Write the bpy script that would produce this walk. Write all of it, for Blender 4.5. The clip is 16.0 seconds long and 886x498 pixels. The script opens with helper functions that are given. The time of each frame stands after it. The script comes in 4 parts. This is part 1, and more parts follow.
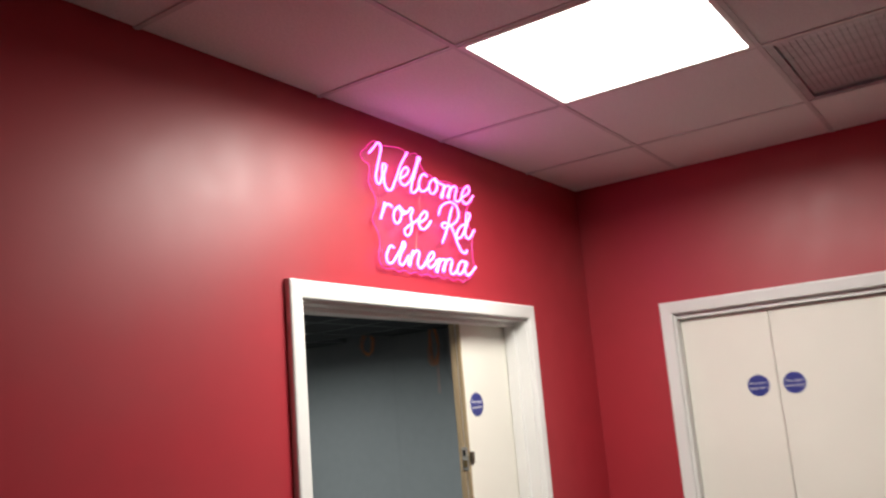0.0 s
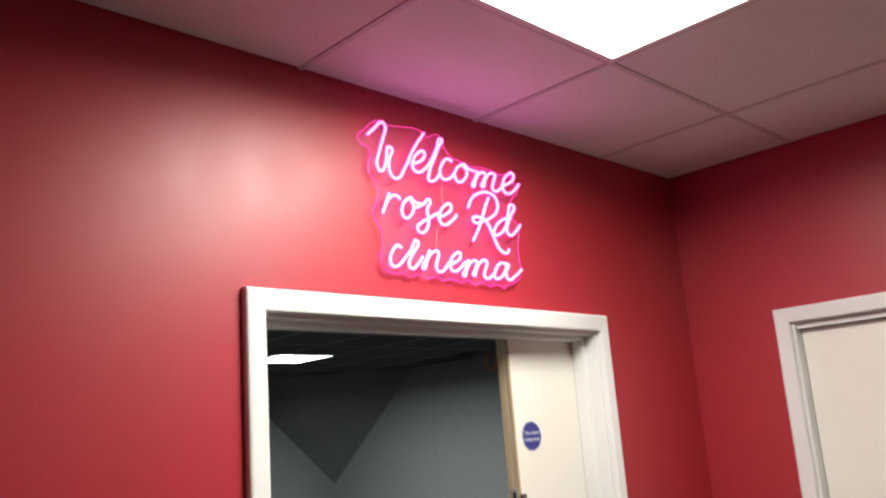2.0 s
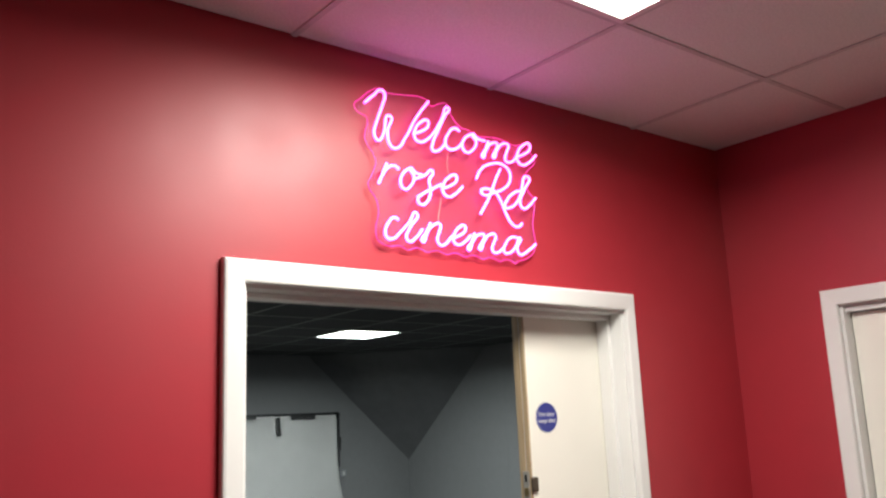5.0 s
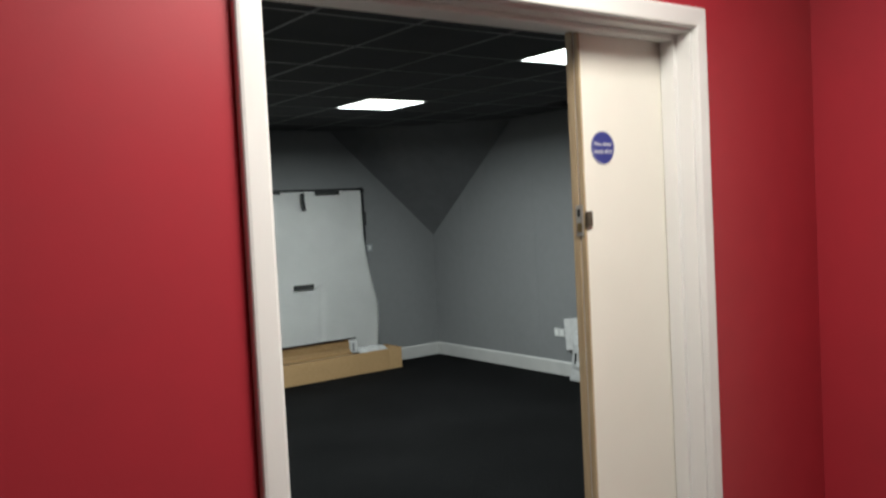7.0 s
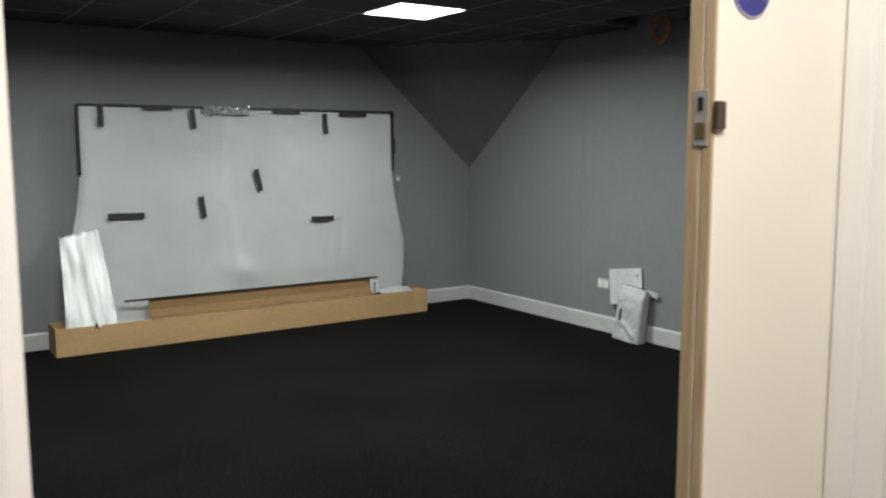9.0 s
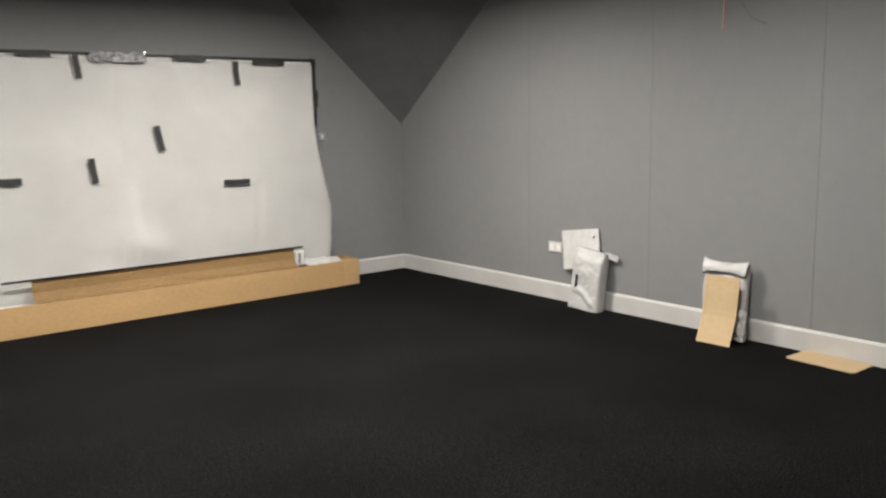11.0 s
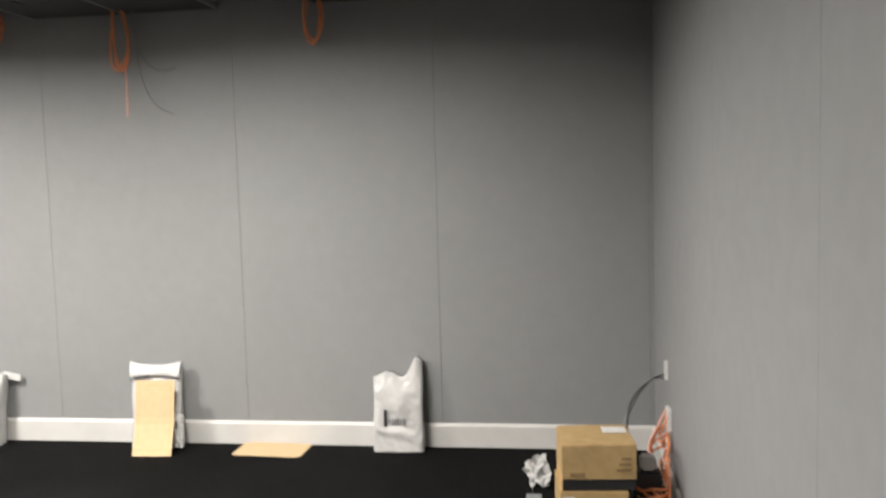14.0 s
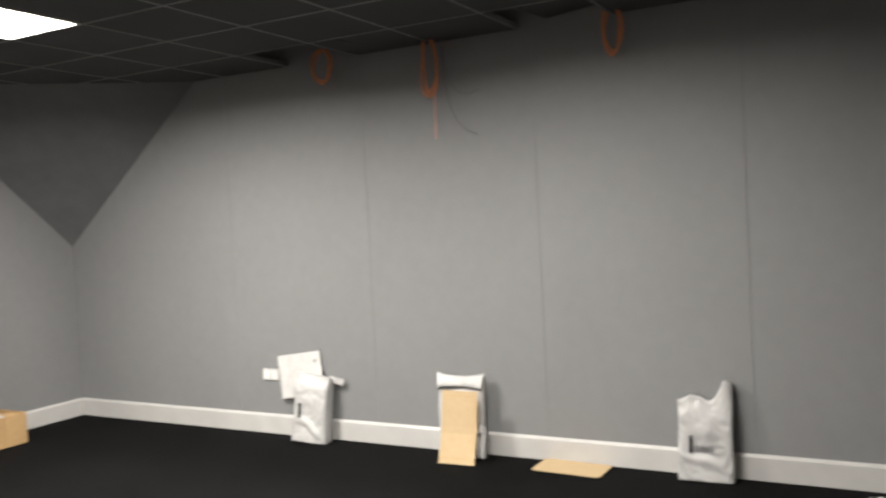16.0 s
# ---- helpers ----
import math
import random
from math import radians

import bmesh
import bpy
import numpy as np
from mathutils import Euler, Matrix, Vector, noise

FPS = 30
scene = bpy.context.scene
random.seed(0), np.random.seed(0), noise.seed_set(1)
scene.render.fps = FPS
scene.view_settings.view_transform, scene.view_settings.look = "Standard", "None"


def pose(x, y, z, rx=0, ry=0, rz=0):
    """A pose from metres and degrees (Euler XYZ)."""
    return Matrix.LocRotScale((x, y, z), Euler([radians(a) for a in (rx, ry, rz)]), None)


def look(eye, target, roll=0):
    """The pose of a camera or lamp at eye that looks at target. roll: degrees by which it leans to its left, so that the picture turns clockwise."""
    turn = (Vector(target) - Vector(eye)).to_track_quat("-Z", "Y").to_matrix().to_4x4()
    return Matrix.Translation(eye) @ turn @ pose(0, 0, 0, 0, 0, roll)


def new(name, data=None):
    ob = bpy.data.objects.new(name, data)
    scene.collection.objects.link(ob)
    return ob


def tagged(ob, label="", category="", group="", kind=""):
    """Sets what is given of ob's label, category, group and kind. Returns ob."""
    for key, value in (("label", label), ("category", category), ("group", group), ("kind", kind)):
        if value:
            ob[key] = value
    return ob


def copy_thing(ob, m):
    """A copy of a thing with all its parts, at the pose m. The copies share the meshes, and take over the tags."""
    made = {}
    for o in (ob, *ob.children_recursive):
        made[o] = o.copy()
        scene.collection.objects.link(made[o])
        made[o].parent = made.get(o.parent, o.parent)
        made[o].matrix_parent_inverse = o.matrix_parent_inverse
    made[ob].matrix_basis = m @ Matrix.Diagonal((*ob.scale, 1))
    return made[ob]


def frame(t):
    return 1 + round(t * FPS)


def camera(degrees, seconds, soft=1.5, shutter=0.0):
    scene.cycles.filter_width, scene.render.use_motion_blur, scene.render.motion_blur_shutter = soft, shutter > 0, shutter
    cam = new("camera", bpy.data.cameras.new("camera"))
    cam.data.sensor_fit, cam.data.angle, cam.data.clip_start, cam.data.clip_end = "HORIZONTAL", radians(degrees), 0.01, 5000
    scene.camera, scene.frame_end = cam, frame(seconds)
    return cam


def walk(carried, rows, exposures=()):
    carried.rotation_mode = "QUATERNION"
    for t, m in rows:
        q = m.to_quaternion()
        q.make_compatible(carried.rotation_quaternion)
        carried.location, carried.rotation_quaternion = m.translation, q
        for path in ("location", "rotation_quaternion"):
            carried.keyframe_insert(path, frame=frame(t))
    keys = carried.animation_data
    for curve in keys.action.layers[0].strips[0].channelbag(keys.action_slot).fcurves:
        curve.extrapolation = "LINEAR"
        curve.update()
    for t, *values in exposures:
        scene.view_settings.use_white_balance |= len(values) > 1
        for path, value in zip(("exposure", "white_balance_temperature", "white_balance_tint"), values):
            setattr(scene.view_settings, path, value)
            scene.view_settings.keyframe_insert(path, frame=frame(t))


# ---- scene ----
cam = camera(55.4, 16.0, 2.3, 0.5)
PATH = [
    (0, (-1.53, -1.526, 1.857), (0.098, -0.429, 2.238), -4.8),
    (0.5, (-1.299, -1.628, 1.853), (0.207, -0.37, 2.238), -3.6),
    (1, (-1.134, -1.616, 1.859), (0.36, -0.335, 2.214), -3.6),
    (1.5, (-1.009, -1.547, 1.865), (0.467, -0.253, 2.25), -3.9),
    (2, (-0.924, -1.522, 1.887), (0.458, -0.145, 2.326), -4.3),
    (2.5, (-0.794, -1.56, 1.92), (0.522, -0.12, 2.36), -2.8),
    (3, (-0.74, -1.601, 1.906), (0.528, -0.127, 2.373), -2.6),
    (5.5, (-0.699, -1.616, 1.866), (0.508, -0.059, 2.212), -2.3),
    (6, (-0.689, -1.609, 1.841), (0.501, -0.018, 2.076), -2.1),
    (6.5, (-0.644, -1.543, 1.779), (0.536, 0.072, 1.82), -2.2),
    (7, (-0.587, -1.36, 1.741), (0.603, 0.245, 1.651), -2.9),
    (7.5, (-0.499, -1.186, 1.707), (0.714, 0.395, 1.541), -3.3),
    (8, (-0.310, -1.078, 1.672), (0.868, 0.527, 1.476), -0.8),
    (8.5, (-0.141, -0.881, 1.671), (0.962, 0.772, 1.443), -0.1),
    (11, (0.378, 0.096, 1.515), (1.625, 1.629, 1.207), -1.0),
    (11.5, (0.502, 0.249, 1.499), (1.846, 1.69, 1.159), -1.1),
    (12, (0.557, 0.43, 1.499), (2.117, 1.631, 1.148), -1.0),
    (12.5, (0.559, 0.617, 1.517), (2.435, 1.218, 1.169), -1.7),
    (13, (0.481, 0.795, 1.557), (2.428, 1.036, 1.169), -0.8),
    (13.5, (0.488, 0.727, 1.56), (2.446, 0.958, 1.226), -0.8),
    (14, (0.482, 0.708, 1.624), (2.456, 0.985, 1.459), -1.6),
    (14.5, (0.476, 0.74, 1.654), (2.442, 1.084, 1.534), -1.8),
    (15, (0.485, 0.752, 1.647), (2.425, 1.225, 1.529), -2.0),
    (15.5, (0.52, 0.734, 1.602), (2.388, 1.442, 1.506), -2.3),
    (16, (0.563, 0.717, 1.553), (2.323, 1.664, 1.477), -2.9),
]
EXPOSURES = [(0, 0.0, 6500, 10), (5.7, -0.05, 6500, 10), (6.5, -0.28, 6500, 10), (7.0, -0.1, 6500, 10), (7.5, 0.05, 6500, 10), (8.6, 0.05, 6550, 10), (10.7, 0.75, 7450, 22), (11.5, 0.78, 7450, 22), (12.05, 0.9, 7450, 22), (12.5, 1.7, 7450, 22), (13.5, 1.88, 7450, 22), (14.0, 1.58, 7450, 22), (14.6, 1.5, 7450, 22), (16, 1.25, 7450, 22)]
walk(cam, [(t, look(eye, target, roll)) for t, eye, target, roll in PATH], EXPOSURES)

# ---- light and exposure ----
world = bpy.data.worlds.new("world")
scene.world = world
world.use_nodes = True
world.node_tree.nodes["Background"].inputs[0].default_value = (0.5, 0.55, 0.6, 1)
world.node_tree.nodes["Background"].inputs[1].default_value = 0.004

LAMP_LOBBY = 36.0     # watts of each panel
PANEL_GLOW = 7.0      # radiance of the panels' diffusers
NEON = 3.3


def panel_lamp(x, y, z, watts, colour, beam):
    """The downward light of one LED panel, just under its diffuser."""
    data = bpy.data.lights.new("panel_lamp", "AREA")
    data.shape, data.size, data.energy, data.color = "SQUARE", 0.55, watts, colour
    data.spread = math.radians(beam)
    lamp = new("panel_lamp", data)
    lamp.matrix_basis = pose(x, y, z - 0.012)
    return lamp


panel_lamp(0.471, -0.765, 2.765, LAMP_LOBBY, (1.0, 0.97, 0.89), 171)
# second and third stand out of view, added to brighten the screen and walls
for px, py, watts in ((3.42, 4.85, 62), (1.02, 4.85, 50), (0.42, 2.45, 40), (3.42, 2.45, 38)):
    panel_lamp(px, py, 2.69, watts, (0.90, 1.0, 0.985), 169)

# ---- plan ----
ZL = 2.765          # lobby ceiling
ZC = 2.69           # cinema ceiling
XR = 1.815          # lobby's end wall
XE, YN = 5.465, 6.98  # cinema's east and north walls
XW = -1.7
TH = 0.17           # door wall
OX0, OX1, OZ = 0.058, 1.242, 2.168  # door opening


# ---- materials ----
def mat(name, base, rough=0.6, metal=0.0, second=None, scale=30.0, fine=400.0, bump=0.15, dist=0.002,
        emit=None, power=0.0, spec=0.5, trans=0.0, alpha=1.0, stretch=(1, 1, 1), patch=0.12, lo=0.35, hi=0.65):
    m = bpy.data.materials.new(name)
    m.use_nodes = True
    nt = m.node_tree
    b = nt.nodes["Principled BSDF"]
    b.inputs["Roughness"].default_value = rough
    b.inputs["Metallic"].default_value = metal
    b.inputs["Specular IOR Level"].default_value = spec
    b.inputs["Transmission Weight"].default_value = trans
    b.inputs["Base Color"].default_value = (*base, 1)
    if emit:
        b.inputs["Emission Color"].default_value = (*emit, 1)
        b.inputs["Emission Strength"].default_value = power
        return m
    tc = nt.nodes.new("ShaderNodeTexCoord")
    mp = nt.nodes.new("ShaderNodeMapping")
    mp.inputs["Scale"].default_value = stretch
    nt.links.new(tc.outputs["Object"], mp.inputs["Vector"])
    n1 = nt.nodes.new("ShaderNodeTexNoise")
    n1.inputs["Scale"].default_value = scale
    n1.inputs["Detail"].default_value = 5
    n2 = nt.nodes.new("ShaderNodeTexNoise")
    n2.inputs["Scale"].default_value = fine
    n2.inputs["Detail"].default_value = 3
    n3 = nt.nodes.new("ShaderNodeTexNoise")
    n3.inputs["Scale"].default_value = 1.3
    n3.inputs["Detail"].default_value = 4
    for n in (n1, n2, n3):
        nt.links.new(mp.outputs["Vector"], n.inputs["Vector"])
    ramp = nt.nodes.new("ShaderNodeMapRange")
    ramp.inputs["From Min"].default_value, ramp.inputs["From Max"].default_value = lo, hi
    nt.links.new(n1.outputs["Fac"], ramp.inputs["Value"])
    mix = nt.nodes.new("ShaderNodeMix")
    mix.data_type = "RGBA"
    second = second or tuple(c * 0.88 for c in base)
    mix.inputs["A"].default_value, mix.inputs["B"].default_value = (*base, 1), (*second, 1)
    nt.links.new(ramp.outputs["Result"], mix.inputs["Factor"])
    big = nt.nodes.new("ShaderNodeMapRange")
    big.inputs["From Min"].default_value, big.inputs["From Max"].default_value = 0.3, 0.7
    big.inputs["To Min"].default_value, big.inputs["To Max"].default_value = 1 - patch, 1 + patch * 0.5
    nt.links.new(n3.outputs["Fac"], big.inputs["Value"])
    mul = nt.nodes.new("ShaderNodeMix")
    mul.data_type, mul.blend_type = "RGBA", "MULTIPLY"
    mul.inputs["Factor"].default_value = 1
    nt.links.new(mix.outputs["Result"], mul.inputs["A"])
    nt.links.new(big.outputs["Result"], mul.inputs["B"])
    nt.links.new(mul.outputs["Result"], b.inputs["Base Color"])
    rr = nt.nodes.new("ShaderNodeMapRange")
    rr.inputs["To Min"].default_value, rr.inputs["To Max"].default_value = max(rough - 0.08, 0.02), min(rough + 0.08, 1)
    nt.links.new(n1.outputs["Fac"], rr.inputs["Value"])
    nt.links.new(rr.outputs["Result"], b.inputs["Roughness"])
    bp = nt.nodes.new("ShaderNodeBump")
    bp.inputs["Strength"].default_value, bp.inputs["Distance"].default_value = bump, dist
    nt.links.new(n2.outputs["Fac"], bp.inputs["Height"])
    nt.links.new(bp.outputs["Normal"], b.inputs["Normal"])
    return m


RED = mat("red satin wall paint", (0.41, 0.029, 0.043), 0.42, second=(0.395, 0.028, 0.041), scale=9, fine=160, bump=0.10, dist=0.0015, spec=0.55, patch=0.04)
GREY = mat("grey wall paint", (0.215, 0.217, 0.221), 0.72, second=(0.209, 0.211, 0.215), scale=14, fine=220, bump=0.12, patch=0.03)
CHAR = mat("charcoal ceiling paint", (0.16, 0.162, 0.166), 0.36, scale=8, fine=240, patch=0.15)
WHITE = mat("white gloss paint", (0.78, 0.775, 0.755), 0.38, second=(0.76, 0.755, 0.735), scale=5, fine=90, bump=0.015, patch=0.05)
# greyer base than WHITE, the same along all boards
SKIRT = mat("off-white skirting paint", (0.53, 0.52, 0.505), 0.45, second=(0.49, 0.48, 0.465), scale=6, fine=90, bump=0.03, patch=0.08)
LEAF = mat("cream white door paint", (0.86, 0.835, 0.755), 0.45, second=(0.84, 0.815, 0.735), scale=4, fine=150, bump=0.03, patch=0.05)
TILE = mat("white ceiling tile", (0.82, 0.80, 0.79), 0.9, scale=180, fine=500, bump=0.3, patch=0.05)
TBAR = mat("white grid bar", (0.62, 0.61, 0.60), 0.5)
BTILE = mat("black ceiling tile", (0.05, 0.051, 0.053), 0.85, scale=160, fine=500, bump=0.35, patch=0.2)
BTBAR = mat("dark grid bar", (0.20, 0.20, 0.205), 0.4)
# near-black colour in place of the missing light above the ceilings
VOID_SHADE = mat("near-black void shade", (0.02, 0.02, 0.022), 0.9)
CARPET = mat("black loop carpet", (0.0022, 0.0022, 0.0024), 0.95, second=(0.034, 0.034, 0.035), scale=115, fine=130, bump=0.8, dist=0.01, spec=0.05, patch=0.35, lo=0.50, hi=0.72)
LOBBYFLOOR = mat("grey lobby carpet", (0.13, 0.125, 0.12), 0.95, second=(0.10, 0.095, 0.09), scale=150, fine=420, bump=0.8, dist=0.005)
WOOD = mat("pale softwood lipping", (0.52, 0.40, 0.25), 0.55, second=(0.40, 0.29, 0.17), scale=14, fine=120, stretch=(8, 8, 0.5))
STEEL = mat("brushed steel", (0.60, 0.58, 0.54), 0.38, 0.55, scale=60, fine=300, bump=0.08)
BRASS = mat("worn brass", (0.62, 0.44, 0.22), 0.35, 1.0, scale=60)
GALV = mat("galvanised steel", (0.48, 0.50, 0.52), 0.42, 0.7, second=(0.36, 0.38, 0.40), scale=22, fine=200)
BRONZE = mat("dark bronze", (0.16, 0.14, 0.11), 0.4, 0.9, scale=60)
BLACK = mat("black plastic", (0.014, 0.014, 0.015), 0.45, scale=40)
TAPE = mat("black cloth tape", (0.018, 0.018, 0.018), 0.6, scale=60, fine=600, bump=0.3)
CARD = mat("brown cardboard", (0.47, 0.295, 0.14), 0.8, second=(0.42, 0.255, 0.115), scale=26, fine=260, bump=0.2, stretch=(1, 1, 3), patch=0.1)
CARDB = mat("carton brown", (0.40, 0.268, 0.125), 0.75, second=(0.35, 0.23, 0.10), scale=20, fine=240, bump=0.2, patch=0.14)
BUFF = mat("buff envelope card", (0.53, 0.385, 0.225), 0.75, second=(0.51, 0.365, 0.21), scale=30, fine=260, bump=0.15, patch=0.06)
BUFFD = mat("buff card crease", (0.54, 0.36, 0.17), 0.8)
POLY = mat("white polythene mailer", (0.50, 0.495, 0.49), 0.42, scale=12, fine=60, bump=0.25, dist=0.004, patch=0.06)
FOAM = mat("white packing foam sheet", (0.93, 0.92, 0.90), 0.45, second=(0.90, 0.89, 0.87), scale=3.2, fine=150, bump=0.25, dist=0.003, patch=0.08)
PAPER = mat("white card", (0.64, 0.63, 0.62), 0.7, scale=18)
INK = mat("dark grey ink", (0.03, 0.03, 0.033), 0.6)
PRINT = mat("brown carton print", (0.23, 0.145, 0.068), 0.8)
BLUE = mat("blue sign enamel", (0.030, 0.040, 0.25), 0.35, scale=20, patch=0.03)
SIGNW = mat("white sign print", (0.75, 0.76, 0.80), 0.5)
ORANGE = mat("orange cable sheath", (0.76, 0.25, 0.10), 0.45, scale=40)
PINKC = mat("pale pink cable sheath", (0.75, 0.36, 0.27), 0.5, scale=40)
GREYC = mat("grey cable sheath", (0.20, 0.20, 0.21), 0.5)
FAINT = mat("faded grey print", (0.26, 0.26, 0.27), 0.6)
REDCLOTH = mat("red printed board", (0.30, 0.015, 0.028), 0.6, scale=40, patch=0.05)
LED = mat("lit diffuser", (0.9, 0.9, 0.9), 0.5, emit=(1.0, 0.97, 0.89), power=PANEL_GLOW)
LEDC = mat("lit diffuser cool", (0.9, 0.9, 0.9), 0.5, emit=(0.90, 1.0, 0.985), power=PANEL_GLOW)
TUBE = mat("lit pink neon tube", (0.9, 0.5, 0.75), 0.4, emit=(1.0, 0.15, 0.90), power=NEON)
# faint pink tint puts the tubes' glow into the clear sheet's colour
ACRYL = mat("glow-tinted clear acrylic", (0.80, 0.22, 0.52), 0.25, bump=0.0, spec=0.4)
ACRYL.node_tree.nodes["Principled BSDF"].inputs["Alpha"].default_value = 0.05
# emission put into the edge for tube light carried by the sheet
EDGE = mat("acrylic edge with added glow", (0.8, 0.05, 0.35), 0.2, emit=(0.9, 0.06, 0.40), power=0.9)


# ---- mesh helpers ----
def add_box(bm, x0, x1, y0, y1, z0, z1, slot=0):
    v = [bm.verts.new((x, y, z)) for z in (z0, z1) for x, y in ((x0, y0), (x1, y0), (x1, y1), (x0, y1))]
    faces = [(3, 2, 1, 0), (4, 5, 6, 7), (0, 1, 5, 4), (1, 2, 6, 5), (2, 3, 7, 6), (3, 0, 4, 7)]
    out = []
    for f in faces:
        fc = bm.faces.new([v[i] for i in f])
        fc.material_index = slot
        out.append(fc)
    return out


def box_bm(x0, x1, y0, y1, z0, z1, bevel=0.0, seg=1):
    bm = bmesh.new()
    add_box(bm, x0, x1, y0, y1, z0, z1)
    if bevel:
        bmesh.ops.bevel(bm, geom=bm.edges[:], offset=bevel, segments=seg, affect="EDGES")
    return bm


def mesh_of(name, bm, *mats, smooth=False):
    me = bpy.data.meshes.new(name)
    if smooth:
        for f in bm.faces:
            f.smooth = True
    bm.to_mesh(me)
    bm.free()
    for m in mats:
        me.materials.append(m)
    return me


def part(name, bm, material, parent=None, label="", smooth=False, m=None):
    mats = material if isinstance(material, (list, tuple)) else (material,)
    ob = new(name, mesh_of(name, bm, *mats, smooth=smooth))
    if m is not None:
        ob.matrix_basis = m
    if parent:
        ob.parent = parent
    if label:
        ob["label"] = label
    return ob


def thing(name, m, label, category, group="", kind=""):
    ob = new(name)
    ob.empty_display_size = 0.05
    ob.matrix_basis = m
    return tagged(ob, label, category, group, kind)


def setting(name, bm, material, label, category="wall", smooth=False):
    return tagged(part(name, bm, material, smooth=smooth), label, category, "", "structure")


def tube_curve(name, strokes, radius, material, parent=None, label="", cyclic=False, res=5, m=None):
    cu = bpy.data.curves.new(name, "CURVE")
    cu.dimensions, cu.bevel_depth, cu.bevel_resolution, cu.resolution_u = "3D", radius, 2, res
    cu.use_fill_caps = True
    for pts in strokes:
        sp = cu.splines.new("BEZIER")
        sp.bezier_points.add(len(pts) - 1)
        for bp, p in zip(sp.bezier_points, pts):
            bp.co = p
            bp.handle_left_type = bp.handle_right_type = "AUTO"
        sp.use_cyclic_u = cyclic
    cu.materials.append(material)
    tmp = bpy.data.objects.new(name, cu)
    me = bpy.data.meshes.new_from_object(tmp)
    me.name = name
    for f in me.polygons:
        f.use_smooth = True
    bpy.data.objects.remove(tmp)
    ob = new(name, me)
    if m is not None:
        ob.matrix_basis = m
    if parent:
        ob.parent = parent
    if label:
        ob["label"] = label
    return ob


def text_mesh(name, body, size, material, parent, m):
    cu = bpy.data.curves.new(name, "FONT")
    cu.body, cu.size, cu.align_x, cu.align_y, cu.extrude = body, size, "CENTER", "CENTER", 0.0004
    tmp = bpy.data.objects.new(name, cu)
    me = bpy.data.meshes.new_from_object(tmp)
    me.materials.append(material)
    bpy.data.objects.remove(tmp)
    ob = new(name, me)
    ob.parent, ob.matrix_basis = parent, m
    return ob


def rough_up(bm, amount, scale, seed=0.0):
    for v in bm.verts:
        n = noise.noise_vector(v.co * scale + Vector((seed, seed * 1.7, -seed)))
        v.co += n * amount


# ---- setting: shell ----
bm = bmesh.new()
for x0, x1, z0, z1 in ((-3.4, OX0 - 0.03, 0, 3.0), (OX1 + 0.03, 5.62, 0, 3.0), (OX0 - 0.03, OX1 + 0.03, OZ + 0.03, 3.0)):
    add_box(bm, x0, x1, 0, TH, z0, z1)
for f in bm.faces:
    f.material_index = 0 if f.calc_center_median().y < 0.01 else 1
wall_south = setting("wall_door", bm, (RED, GREY), "red painted wall with a doorway, grey on the cinema side")

bm = bmesh.new()
for y0, y1, z0, z1 in ((-3.7, -1.575, 0, 3.0), (-0.345, -0.0005, 0, 3.0), (-1.575, -0.345, OZ + 0.03, 3.0)):
    add_box(bm, XR, XR + 0.14, y0, y1, z0, z1)
setting("wall_lobby_end", bm, RED, "red painted lobby wall around white double doors")
setting("wall_lobby_back", box_bm(-3.4, XR, -3.84, -3.7, 0, 3.0), RED, "plain red painted lobby wall")
setting("wall_lobby_west", box_bm(-3.54, -3.4, -3.7, 0, 0, 3.0), RED, "plain red painted lobby wall")
setting("wall_closet", box_bm(XR + 0.6, XR + 0.7, -3.7, -0.001, 0, 3.0), GREY, "plain wall behind the double doors")
setting("wall_east", box_bm(XE + 0.012, XE + 0.16, TH + 0.001, YN + 0.15, 0, 3.0), GREY, "grey painted boarded cinema wall with fine vertical joints")
wall_east = bpy.data.objects["wall_east"]
setting("wall_north", box_bm(XW - 0.15, XE + 0.012, YN, YN + 0.15, 0, 3.0), GREY, "grey painted cinema wall behind a wrapped screen")
setting("wall_west", box_bm(XW - 0.15, XW, TH + 0.001, YN, 0, 3.0), GREY, "plain grey painted cinema wall")

bm = bmesh.new()
bmesh.ops.create_grid(bm, x_segments=1, y_segments=1, size=0.5)
for v in bm.verts:
    v.co = Vector((1.88 + v.co.x * 7.5, 3.6 + v.co.y * 7.2, 0))
floor_c = setting("floor_cinema", bm, CARPET, "black loop-pile carpet", "floor")
bm = bmesh.new()
bmesh.ops.create_grid(bm, x_segments=1, y_segments=1, size=0.5)
for v in bm.verts:
    v.co = Vector((-0.5 + v.co.x * 6.2, -1.93 + v.co.y * 3.86, 0))
setting("floor_lobby", bm, LOBBYFLOOR, "dark grey lobby carpet", "floor")


